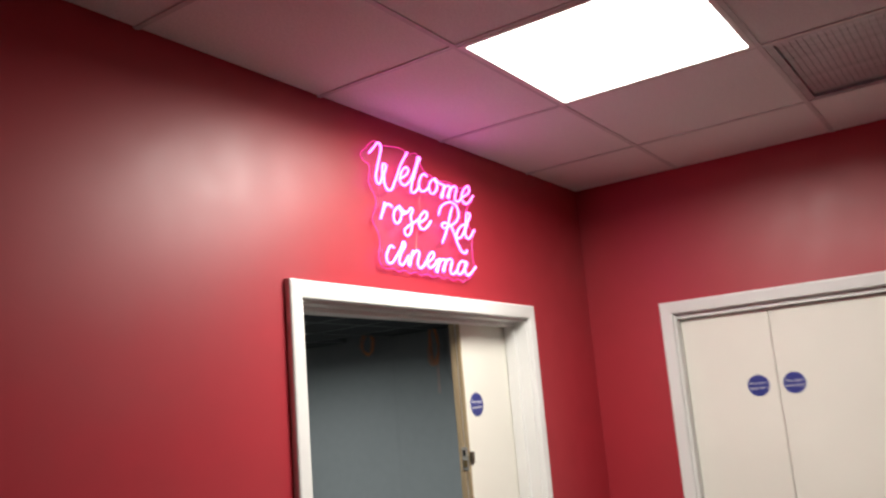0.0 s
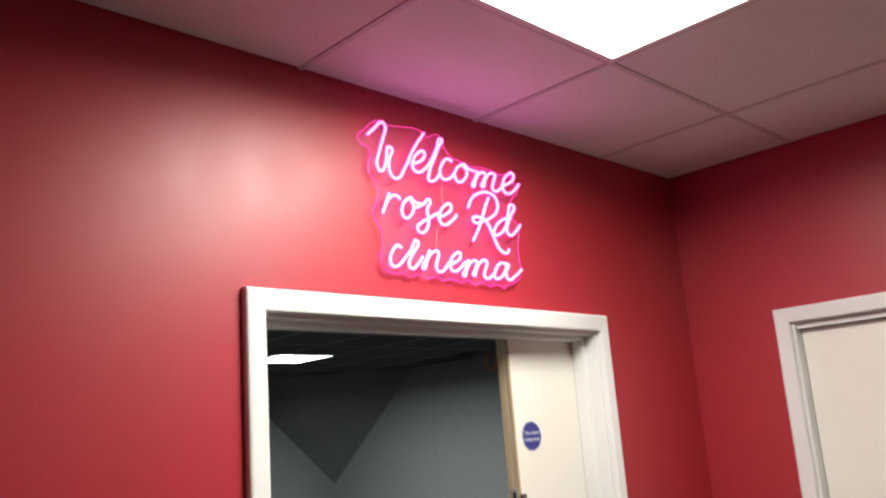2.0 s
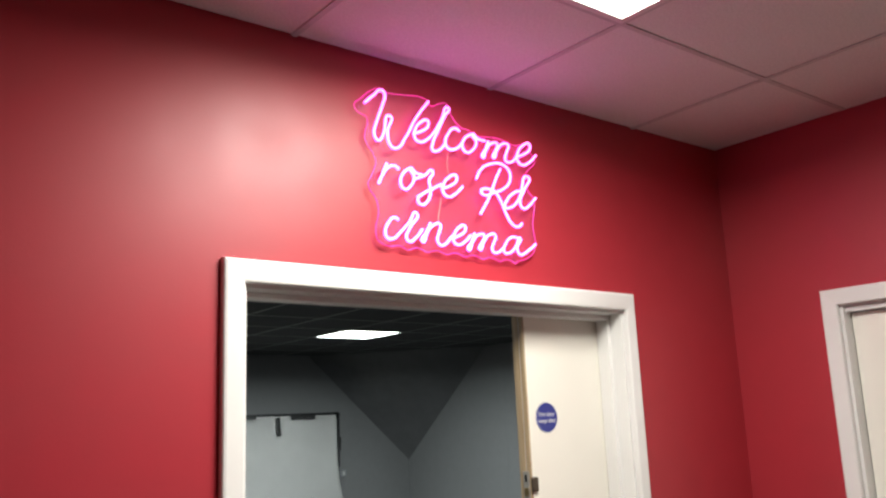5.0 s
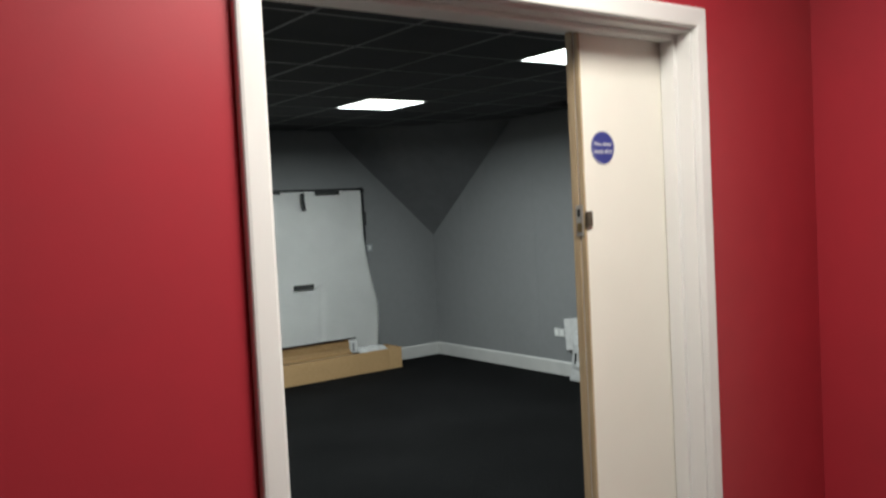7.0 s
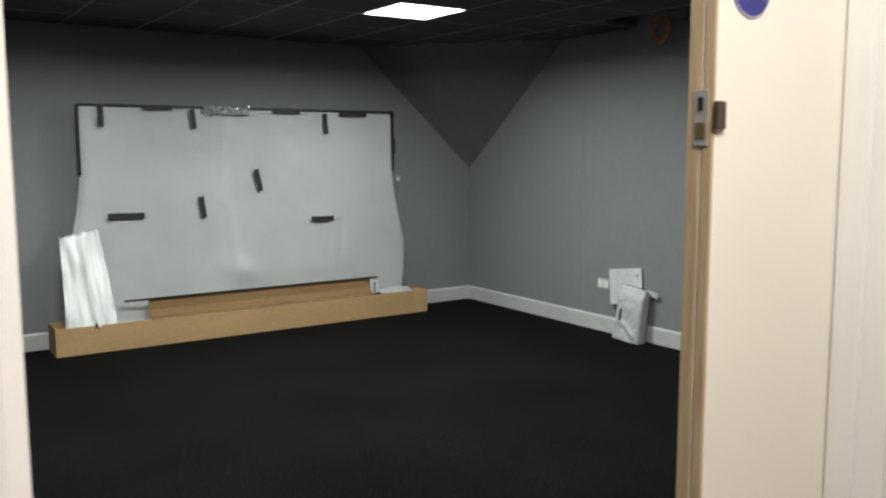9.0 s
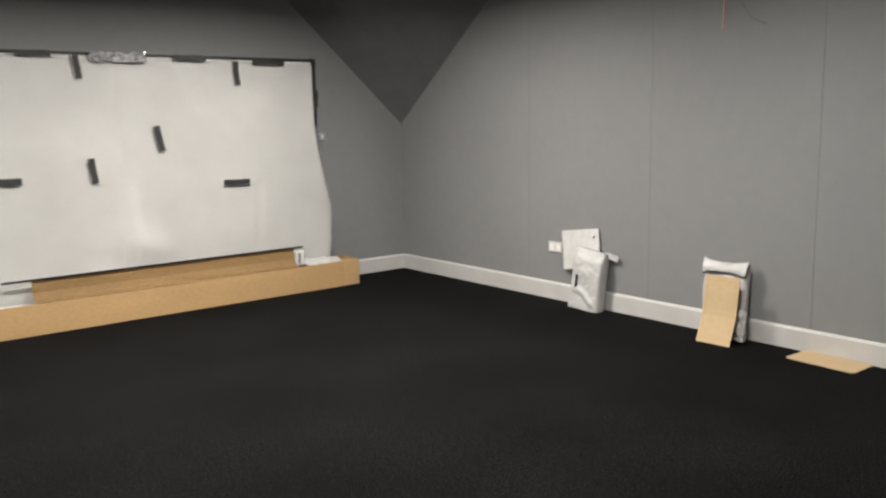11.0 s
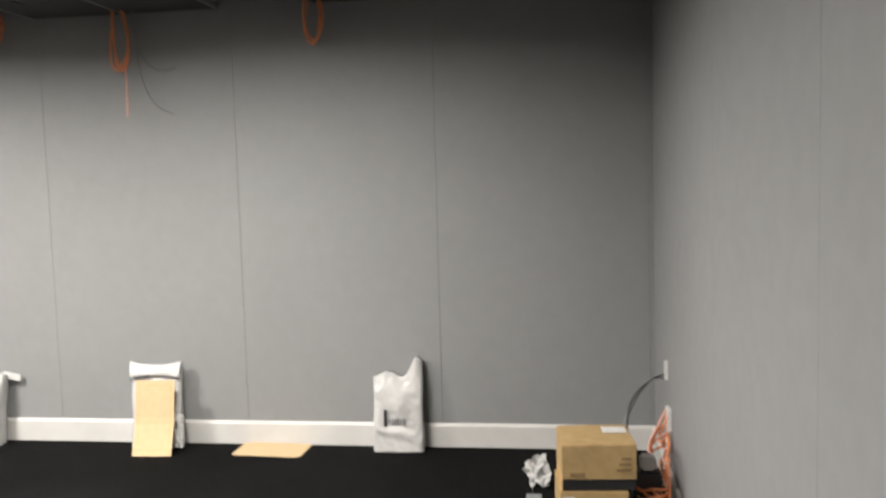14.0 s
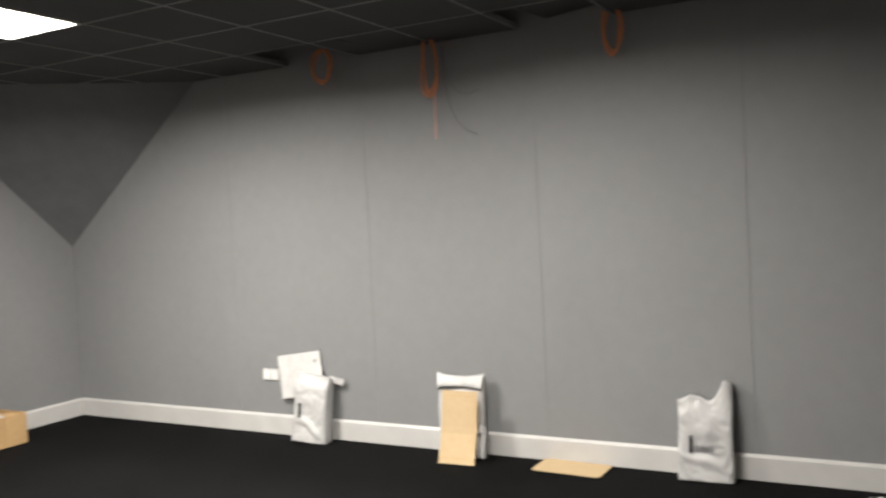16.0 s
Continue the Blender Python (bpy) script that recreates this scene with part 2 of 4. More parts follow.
def grid_ceiling(name, xs, ys, z, skip, tile, bar, label):
    """Slabs laid in a grid of T-bars, in one mesh."""
    bm = bmesh.new()
    for i in range(len(xs) - 1):
        for j in range(len(ys) - 1):
            if (i, j) in skip:
                continue
            g = 0.004
            add_box(bm, xs[i] + g, xs[i + 1] - g, ys[j] + g, ys[j + 1] - g, z + 0.001, z + 0.016, 0)
    for x in xs[1:-1]:
        add_box(bm, x - 0.0075, x + 0.0075, ys[0], ys[-1], z - 0.002, z + 0.03, 1)
    for j, y in enumerate(ys[1:-1]):
        for i in range(len(xs) - 1):
            add_box(bm, xs[i] + 0.0076, xs[i + 1] - 0.0076, y - 0.0075, y + 0.0075, z - 0.002, z + 0.03, 1)
    # near-black sheet painted as the shade over the tiles
    add_box(bm, xs[0], xs[-1], ys[0], ys[-1], z + 0.17, z + 0.2, 2)
    return setting(name, bm, (tile, bar, VOID_SHADE), label, "ceiling")


LX = [-3.4] + [0.171 + 0.6 * k for k in range(-5, 3)] + [XR]
LY = [-3.7] + [-0.465 - 0.6 * k for k in range(5, -1, -1)] + [0.0]
lamp_i = min(range(len(LX)), key=lambda i: abs(LX[i] - 0.171))
lamp_j = min(range(len(LY)), key=lambda j: abs(LY[j] + 1.065))
grid_ceiling("ceiling_lobby", LX, LY, ZL, {(lamp_i, lamp_j), (lamp_i + 1, lamp_j - 1)}, TILE, TBAR, "white mineral tile ceiling in a white grid")
CX = [XW] + [3.72 + 0.6 * k for k in range(-8, 3)] + [XE]
CY = [TH] + [4.55 + 0.6 * k for k in range(-7, 5)] + [YN]
ci = min(range(len(CX)), key=lambda i: abs(CX[i] - 3.12))
cj = min(range(len(CY)), key=lambda j: abs(CY[j] - 4.55))
# second and third spots hold unseen panels added for brightness
SPOTS = [(ci, cj), (ci - 4, cj), (ci - 5, cj - 4), (ci, cj - 4)]
hole = {(len(CX) - 2, cj - 1), (len(CX) - 2, cj - 4)}
grid_ceiling("ceiling_cinema", CX, CY, ZC, set(SPOTS) | hole, BTILE, BTBAR, "black tile ceiling in a dark grid with two lifted tiles")

# sloping boxed corner under the roof
bm = bmesh.new()
vs = [bm.verts.new(p) for p in ((XE, YN, 1.46), (XE, 5.46, ZC), (4.10, YN, ZC), (XE, YN, ZC))]
for f in ((0, 1, 2), (0, 3, 1), (0, 2, 3), (1, 3, 2)):
    bm.faces.new([vs[i] for i in f])
bmesh.ops.recalc_face_normals(bm, faces=bm.faces[:])
setting("sloping_ceiling", bm, CHAR, "charcoal painted sloping roof soffit across the corner", "ceiling")


# ---- skirting ----
def skirting(name, x0, y0, x1, y1, side, label="white gloss painted skirting board"):
    """A board along a wall from one point to the other; side: unit normal into the room."""
    bm = bmesh.new()
    n = Vector((side[0], side[1], 0))
    prof = [(0, 0), (0.018, 0), (0.018, 0.128), (0.012, 0.138), (0.004, 0.145), (0, 0.145)]
    rings = []
    for p in ((x0, y0), (x1, y1)):
        rings.append([bm.verts.new((p[0] + n.x * d, p[1] + n.y * d, z)) for d, z in prof])
    k = len(prof)
    for i in range(k):
        bm.faces.new((rings[0][i], rings[0][(i + 1) % k], rings[1][(i + 1) % k], rings[1][i]))
    for r in rings:
        bm.faces.new(r)
    bmesh.ops.recalc_face_normals(bm, faces=bm.faces[:])
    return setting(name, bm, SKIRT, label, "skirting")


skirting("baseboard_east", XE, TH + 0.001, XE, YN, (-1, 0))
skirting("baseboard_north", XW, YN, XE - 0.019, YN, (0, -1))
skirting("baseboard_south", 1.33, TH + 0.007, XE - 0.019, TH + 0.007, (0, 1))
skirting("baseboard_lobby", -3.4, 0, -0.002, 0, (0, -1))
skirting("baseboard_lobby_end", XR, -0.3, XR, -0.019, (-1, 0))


# ---- doorways ----
def arch_profile():
    """Plain architrave set back from the lining: (distance from the opening, proud of the wall)."""
    return [(0.011, 0), (0.011, 0.013), (0.0125, 0.0165), (0.016, 0.018), (0.052, 0.021), (0.0575, 0.0195), (0.060, 0.016), (0.060, 0)]


def architrave(name, a0, a1, top, place, parent, far=1.0):
    """Mitred moulding on three sides of an opening; place(a, proud, z) gives the point."""
    bm = bmesh.new()
    prof = arch_profile()
    rings = []
    for corner in range(4):
        ring = []
        for d, p in prof:
            a = a0 - d if corner < 2 else a1 + d * far
            z = 0 if corner in (0, 3) else top + d
            ring.append(bm.verts.new(place(a, p, z)))
        rings.append(ring)
    for r0, r1 in zip(rings, rings[1:]):
        for i in range(len(prof) - 1):
            bm.faces.new((r0[i], r0[i + 1], r1[i + 1], r1[i]))
    bmesh.ops.recalc_face_normals(bm, faces=bm.faces[:])
    return part(name, bm, WHITE, parent, "white gloss moulded architrave")


def fire_sign(parent, m):
    """A round blue sign; its face is the local xy plane."""
    bm = bmesh.new()
    bmesh.ops.create_cone(bm, cap_ends=True, segments=40, radius1=0.042, radius2=0.0415, depth=0.0016)
    s = part("sign_disc", bm, BLUE, parent, "round blue fire door sign with white words", m=m)
    bm = bmesh.new()
    for k in range(40):
        a, b = math.tau * k / 40, math.tau * (k + 1) / 40
        q = [bm.verts.new((r * math.cos(t), r * math.sin(t), 0.0011)) for r, t in ((0.0395, a), (0.0410, a), (0.0410, b), (0.0395, b))]
        bm.faces.new(q)
    part("rim_line", bm, SIGNW, s)
    text_mesh("words", "Fire door", 0.0165, SIGNW, s, pose(0, 0.009, 0.0011))
    text_mesh("words", "keep shut", 0.0165, SIGNW, s, pose(0, -0.009, 0.0011))
    return s


door = thing("door_1", pose(0, 0, 0), "open doorway in white frame, one narrow cream leaf shut", "door", "", "structure")
architrave("architrave", OX0 + 0.002, OX1 - 0.002, OZ - 0.002, lambda a, p, z: (a, -p, z), door, 0.75)
architrave("architrave", OX0 + 0.002, OX1 - 0.002, OZ - 0.002, lambda a, p, z: (a, TH + p, z), door)
part("jamb", box_bm(OX0 - 0.029, OX0, 0.0006, TH - 0.0006, 0, OZ), WHITE, door)
part("jamb", box_bm(OX1, OX1 + 0.029, 0.0006, TH - 0.0006, 0, OZ), WHITE, door)
part("head_lining", box_bm(OX0 - 0.029, OX1 + 0.029, 0.0006, TH - 0.0006, OZ + 0.0005, OZ + 0.029), WHITE, door)
part("door_stop", box_bm(OX0 + 0.0003, OX0 + 0.013, 0.045, 0.088, 0, OZ - 0.0135, 0.001), WHITE, door)
part("door_stop", box_bm(OX1 - 0.013, OX1 - 0.0003, 0.045, 0.088, 0, OZ - 0.0135, 0.001), WHITE, door)
part("door_stop", box_bm(OX0 + 0.0003, OX1 - 0.0003, 0.045, 0.088, OZ - 0.013, OZ - 0.0003, 0.001), WHITE, door)
part("threshold", box_bm(OX0, OX1, 0.02, 0.13, 0.0, 0.006, 0.002), STEEL, door)
LX0 = 0.928
leaf = part("leaf", box_bm(LX0 + 0.006, OX1 - 0.003, 0.092, 0.136, 0.008, OZ - 0.004, 0.0012), LEAF, door, "narrow cream painted fire door leaf")
part("lipping", box_bm(LX0, LX0 + 0.0058, 0.0925, 0.108, 0.008, OZ - 0.004, 0.0008), WOOD, leaf, "bare softwood door edge")
part("lipping", box_bm(LX0 + 0.0005, LX0 + 0.0058, 0.1125, 0.1355, 0.008, OZ - 0.004, 0.0008), WOOD, leaf, "bare softwood door edge")
part("seal_strip", box_bm(LX0 + 0.0022, LX0 + 0.0059, 0.1082, 0.1123, 0.008, OZ - 0.004), PAPER, leaf, "pale intumescent strip")
part("strike_plate", box_bm(LX0 - 0.0018, LX0 - 0.0002, 0.098, 0.122, 1.662, 1.738, 0.0006), STEEL, leaf, "worn steel strike plate")
part("strike_lip", box_bm(LX0 - 0.003, LX0 + 0.020, 0.084, 0.0905, 1.684, 1.722, 0.002, 2), BRONZE, leaf)
# black tab on the plate, coloured as the shade in a latch hole
part("latch_hole_shade", box_bm(LX0 - 0.0030, LX0 - 0.0019, 0.107, 0.115, 1.710, 1.728), BLACK, leaf)
part("keep_roller", box_bm(LX0 - 0.0034, LX0 - 0.0019, 0.102, 0.118, 1.672, 1.694, 0.0006), BRASS, leaf)
fire_sign(leaf, pose(1.0, 0.0909, 1.878, 90, 0, 0))

# the wide leaf, folded right back against the cinema wall
wide = part("leaf", box_bm(OX0 - 0.86, OX0 - 0.01, TH + 0.03, TH + 0.074, 0.008, OZ - 0.004, 0.0015), LEAF, door, "wide cream leaf folded back")

dd = thing("door_2", pose(0, 0, 0), "closed cream double doors in a white frame", "door", "", "structure")
DY0, DY1 = -1.545, -0.375
architrave("architrave", DY0 + 0.002, DY1 - 0.002, OZ - 0.006, lambda a, p, z: (XR - p, a, z), dd)
part("jamb", box_bm(XR + 0.0006, XR + 0.139, DY0 - 0.029, DY0, 0, OZ), WHITE, dd)
part("jamb", box_bm(XR + 0.0006, XR + 0.139, DY1, DY1 + 0.029, 0, OZ), WHITE, dd)
part("head_lining", box_bm(XR + 0.0006, XR + 0.139, DY0 - 0.029, DY1 + 0.029, OZ + 0.0005, OZ + 0.029), WHITE, dd)
part("door_stop", box_bm(XR + 0.012, XR + 0.039, DY0 + 0.0004, DY1 - 0.0004, OZ - 0.016, OZ - 0.0004, 0.001), WHITE, dd)
SEAM = -0.722
for y0, y1, ys in ((SEAM + 0.0015, DY1 - 0.003, -0.648), (DY0 + 0.003, SEAM - 0.0015, -0.780)):
    lf = part("leaf", box_bm(XR + 0.042, XR + 0.086, y0, y1, 0.008, OZ - 0.018, 0.0015), LEAF, dd, "cream painted fire door leaf")
    fire_sign(lf, pose(XR + 0.0409, ys, 1.862, 90, 0, -90))


# ---- ceiling lights ----
def ceiling_light(m, diffuser, label, size=0.6):
    t = thing("ceiling_light", m, label, "ceiling light", "")
    h = size / 2 - 0.005
    bm = bmesh.new()
    for x0, x1, y0, y1 in ((-h, h, -h, -h + 0.016), (-h, h, h - 0.016, h), (-h, -h + 0.016, -h + 0.016, h - 0.016), (h - 0.016, h, -h + 0.016, h - 0.016)):
        add_box(bm, x0, x1, y0, y1, -0.004, 0.014)
    part("frame", bm, WHITE, t, "white metal trim")
    part("diffuser", box_bm(-h + 0.0162, h - 0.0162, -h + 0.0162, h - 0.0162, -0.001, 0.010), diffuser, t, "glowing white diffuser")
    return t


tagged(ceiling_light(pose(0.471, -0.765, ZL), LED, "square lit LED panel set in the white tile ceiling"), group="lobby lights")
first = None
for i, j in SPOTS:
    m = pose(CX[i] + 0.3, CY[j] + 0.3, ZC)
    if first is None:
        first = tagged(ceiling_light(m, LEDC, "square lit LED panel in the black tile ceiling"), group="cinema lights")
    else:
        # two of these copies are the added panels out of view
        copy_thing(first, m)

# grey return-air grille in the lobby ceiling
vent = thing("ceiling_vent", pose(LX[lamp_i + 1] + 0.3, LY[lamp_j - 1] + 0.3, ZL), "dull grey square air grille in the white ceiling", "ceiling vent")
# dark sheet paints the shade behind the slats
part("backing", box_bm(-0.292, 0.292, -0.292, 0.292, 0.03, 0.034), VOID_SHADE, vent)
for x0, x1, y0, y1 in ((-0.294, 0.294, -0.294, -0.27), (-0.294, 0.294, 0.27, 0.294), (-0.294, -0.27, -0.27, 0.27), (0.27, 0.294, -0.27, 0.27)):
    part("frame", box_bm(x0, x1, y0, y1, 0.0, 0.012), GALV, vent)
slat_me = mesh_of("slat", box_bm(-0.269, 0.269, -0.0085, 0.0085, -0.001, 0.001), GALV)
for k in range(30):
    s = new("slat", slat_me)
    s.parent, s.matrix_basis = vent, pose(0, -0.262 + 0.018 * k, 0.010, 5, 0, 0)


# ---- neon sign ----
# single-line letters shaped to fit the camera's view, in millimetres from each letter's lower left
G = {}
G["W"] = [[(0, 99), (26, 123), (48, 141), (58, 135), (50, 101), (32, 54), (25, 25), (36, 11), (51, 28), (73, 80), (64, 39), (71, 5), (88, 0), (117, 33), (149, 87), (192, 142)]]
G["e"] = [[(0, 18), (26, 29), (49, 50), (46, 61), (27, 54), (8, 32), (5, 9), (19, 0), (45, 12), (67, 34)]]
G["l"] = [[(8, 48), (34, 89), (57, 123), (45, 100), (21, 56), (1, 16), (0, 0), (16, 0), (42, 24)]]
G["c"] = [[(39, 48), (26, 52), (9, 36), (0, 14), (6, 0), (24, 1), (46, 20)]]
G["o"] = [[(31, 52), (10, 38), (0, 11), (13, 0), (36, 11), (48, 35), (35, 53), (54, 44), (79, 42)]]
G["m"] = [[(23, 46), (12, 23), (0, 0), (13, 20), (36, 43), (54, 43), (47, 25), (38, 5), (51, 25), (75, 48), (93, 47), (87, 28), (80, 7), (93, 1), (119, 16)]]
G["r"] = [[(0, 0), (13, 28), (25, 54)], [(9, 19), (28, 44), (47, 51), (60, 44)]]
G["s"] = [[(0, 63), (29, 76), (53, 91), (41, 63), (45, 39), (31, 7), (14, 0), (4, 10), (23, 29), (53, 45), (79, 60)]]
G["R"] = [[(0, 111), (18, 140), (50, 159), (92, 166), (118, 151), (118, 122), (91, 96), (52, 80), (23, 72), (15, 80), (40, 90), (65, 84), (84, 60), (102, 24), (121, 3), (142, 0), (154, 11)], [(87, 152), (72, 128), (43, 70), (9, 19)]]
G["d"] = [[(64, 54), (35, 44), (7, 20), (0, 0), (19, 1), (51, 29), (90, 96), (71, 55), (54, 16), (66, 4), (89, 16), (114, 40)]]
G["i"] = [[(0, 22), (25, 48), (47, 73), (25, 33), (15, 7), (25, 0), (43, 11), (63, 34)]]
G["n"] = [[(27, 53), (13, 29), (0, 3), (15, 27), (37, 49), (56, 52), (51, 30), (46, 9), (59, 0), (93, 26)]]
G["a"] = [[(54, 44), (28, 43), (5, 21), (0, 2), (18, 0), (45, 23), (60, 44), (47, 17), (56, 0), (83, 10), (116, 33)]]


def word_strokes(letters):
    """The strokes of a word in letters fitted to the camera's view; letters: (letter, left, foot, width scale, height
    scale), in millimetres.
    """
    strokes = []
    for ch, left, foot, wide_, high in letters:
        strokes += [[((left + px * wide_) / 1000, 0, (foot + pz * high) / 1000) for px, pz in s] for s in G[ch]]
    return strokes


neon = thing("neon_sign", pose(0, -0.030, 0), "pink lit neon sign on glow-tinted clear acrylic reading Welcome rose Rd cinema", "neon sign")
# letters placed to line up from the camera
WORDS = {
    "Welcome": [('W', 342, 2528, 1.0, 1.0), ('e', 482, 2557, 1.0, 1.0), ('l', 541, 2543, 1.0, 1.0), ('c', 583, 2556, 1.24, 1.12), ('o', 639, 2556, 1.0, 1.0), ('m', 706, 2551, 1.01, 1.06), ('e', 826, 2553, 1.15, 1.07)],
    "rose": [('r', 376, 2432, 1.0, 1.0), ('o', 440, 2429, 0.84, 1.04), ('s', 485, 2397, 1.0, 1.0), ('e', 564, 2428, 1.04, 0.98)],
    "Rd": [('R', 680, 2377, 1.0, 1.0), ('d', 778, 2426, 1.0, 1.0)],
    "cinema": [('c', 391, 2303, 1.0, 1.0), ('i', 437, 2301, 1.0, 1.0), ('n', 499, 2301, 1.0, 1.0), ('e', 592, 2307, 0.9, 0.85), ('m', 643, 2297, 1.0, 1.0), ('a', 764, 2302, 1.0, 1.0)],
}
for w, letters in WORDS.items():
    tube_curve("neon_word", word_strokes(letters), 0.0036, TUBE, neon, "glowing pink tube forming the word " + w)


def outline():
    """Wavy outline of the backing, fitted to the camera's view: up the left side, round the top, down the right,
    scalloped along the foot.
    """
    side = [(382, 2299), (375, 2327), (384, 2362), (380, 2395), (357, 2431), (370, 2460), (380, 2496), (350, 2545), (358, 2598), (337, 2605)]
    top = [(330, 2609), (323, 2624), (343, 2644), (368, 2667), (394, 2680), (413, 2674), (464, 2678), (537, 2682), (555, 2667), (580, 2679), (607, 2683), (619, 2656), (649, 2628), (677, 2625), (698, 2615), (761, 2620), (804, 2618), (838, 2611), (872, 2617), (896, 2601), (914, 2580), (896, 2557), (876, 2536), (880, 2487), (899, 2468), (890, 2397), (890, 2321), (852, 2294), (819, 2283)]
    foot = []
    for k in range(36):
        u = k / 36
        foot.append((819 - (819 - 409) * u, 2279 + 4 * u + 9 * abs(math.sin(u * math.pi * 7))))
    return [(x / 1000, z / 1000) for x, z in side + top + foot]


ol = outline()
bm = bmesh.new()
f0 = bm.faces.new([bm.verts.new((x, 0.018, z)) for x, z in ol])
ex = bmesh.ops.extrude_face_region(bm, geom=[f0])
for v in ex["geom"]:
    if isinstance(v, bmesh.types.BMVert):
        v.co.y = 0.014
bmesh.ops.recalc_face_normals(bm, faces=bm.faces[:])
pl = part("backing", bm, ACRYL, neon, "glow-tinted clear acrylic backing with wavy edge")
pl.visible_shadow = False
tube_curve("edge", [[(x, 0.016, z) for x, z in ol]], 0.0012, EDGE, neon, "acrylic edge with pink glow put in", cyclic=True, res=3)
for x, z in ((0.398, 2.298), (0.822, 2.291), (0.392, 2.677), (0.868, 2.612)):
    bm = bmesh.new()
    bmesh.ops.create_cone(bm, cap_ends=True, segments=14, radius1=0.0045, radius2=0.004, depth=0.026)
    part("standoff", bm, ACRYL, neon, "small clear standoff", m=pose(x, 0.017, z, 90, 0, 0))
for pts in ([(0.599, 0.010, 2.547), (0.595, 0.012, 2.519), (0.600, 0.012, 2.486)], [(0.570, 0.010, 2.424), (0.565, 0.012, 2.395), (0.557, 0.012, 2.356)]):
    tube_curve("lead", [pts], 0.0010, PINKC, neon, "thin clear lead")
part("connector", box_bm(0.611, 0.625, 0.006, 0.0135, 2.431, 2.440, 0.002), ACRYL, neon, "small clear connector")

# ---- cinema: wrapped screen in its carton ----
screen = thing("projection_screen", pose(0, 6.75, 0), "large projection screen wrapped in white packing foam with black tape", "screen")
SX0, SX1 = 1.38, 4.352


def wrap_edge(z):
    """How far the loose wrap flares out past the frame at height z."""
    u = max(0.0, (1.55 - z) / 1.3)
    return 0.14 * math.sin(min(u, 1.0) * 2.3) * min(1, u * 1.6)


bm = bmesh.new()
nx, nz = 150, 90
rows = []
for j in range(nz + 1):
    z = 0.20 + (2.018 - 0.20) * j / nz
    e = wrap_edge(z)
    row = []
    for i in range(nx + 1):
        u = i / nx
        x = SX0 - e * 0.9 + (SX1 - SX0 + e * 1.9) * u
        soft = noise.noise(Vector((x * 1.1, z * 0.9, 3.0))) * 0.016 + noise.noise(Vector((x * 4.2, z * 1.3, 7.0))) * 0.006
        crease = 0.012 * math.exp(-((x - 2.62 - 0.06 * math.sin(z * 3)) / 0.05) ** 2) - 0.010 * math.exp(-((x - 3.72 - 0.03 * z) / 0.03) ** 2) * (z < 1.0)
        bulge = 0.035 * math.exp(-((x - 2.72 + (z - 0.55) * 0.5) / 0.16) ** 2 - ((z - 0.56) / 0.13) ** 2)
        rim = min(u, 1 - u) * (SX1 - SX0)
        back = 0.05 * max(0, 1 - rim / 0.05) ** 2
        row.append(bm.verts.new((x, -0.006 - soft - crease - bulge - 0.02 * (1 - z / 2) + back, z)))
    rows.append(row)
for a, b in zip(rows, rows[1:]):
    for i in range(nx):
        bm.faces.new((a[i], a[i + 1], b[i + 1], b[i]))
geom = bmesh.ops.solidify(bm, geom=bm.faces[:], thickness=0.003)
bmesh.ops.recalc_face_normals(bm, faces=bm.faces[:])
part("wrap", bm, FOAM, screen, "loose white foam packing sheet", smooth=True)
part("panel", box_bm(SX0 + 0.01, SX1 - 0.01, 0.035, 0.065, 0.12, 2.02, 0.003), BLACK, screen, "black screen back")
part("top_rail", box_bm(SX0, SX1 + 0.004, -0.004, 0.05, 2.019, 2.043, 0.007, 3), BLACK, screen, "black frame rail")
part("side_rail", box_bm(SX1 - 0.012, SX1 + 0.010, 0.0, 0.05, 1.45, 2.03, 0.006, 2), BLACK, screen, "black frame rail")
part("side_rail", box_bm(SX0 - 0.010, SX0 + 0.012, 0.0, 0.05, 1.45, 2.03, 0.006, 2), BLACK, screen, "black frame rail")
part("corner_cap", box_bm(SX1 - 0.05, SX1 + 0.016, -0.010, 0.056, 1.985, 2.048, 0.014, 3), BLACK, screen, "black rounded corner cap")
part("lower_rail", box_bm(1.66, 4.105, -0.098, -0.082, 0.388, 0.404, 0.004, 2), BLACK, screen, "thin black lower rail")


def tape(x, z, w, h, turn, y=-0.044):
    bm = bmesh.new()
    n = 8
    wide_ = w >= h
    fr, bk = [], []
    for k in range(n + 1):
        u = k / n - 0.5
        jag = 0.002 * math.sin(k * 7 + x * 11)
        for s in (-0.5, 0.5):
            px, pz = (u * w, s * h + jag) if wide_ else (s * w + jag, u * h)
            fr.append(bm.verts.new((px, -0.0012 - 0.001 * math.sin(k * 2.1), pz)))
            bk.append(bm.verts.new((px, 0.0, pz)))
    for k in range(n):
        i = 2 * k
        for q in ((fr[i], fr[i + 1], fr[i + 3], fr[i + 2]), (bk[i], bk[i + 2], bk[i + 3], bk[i + 1]), (fr[i], fr[i + 2], bk[i + 2], bk[i]), (fr[i + 1], bk[i + 1], bk[i + 3], fr[i + 3])):
            bm.faces.new(q)
    bm.faces.new((fr[0], bk[0], bk[1], fr[1]))
    bm.faces.new((fr[-2], fr[-1], bk[-1], bk[-2]))
    bmesh.ops.recalc_face_normals(bm, faces=bm.faces[:])
    part("tape", bm, TAPE, screen, "strip of black cloth tape", m=pose(x, y, z, 0, turn, 0))


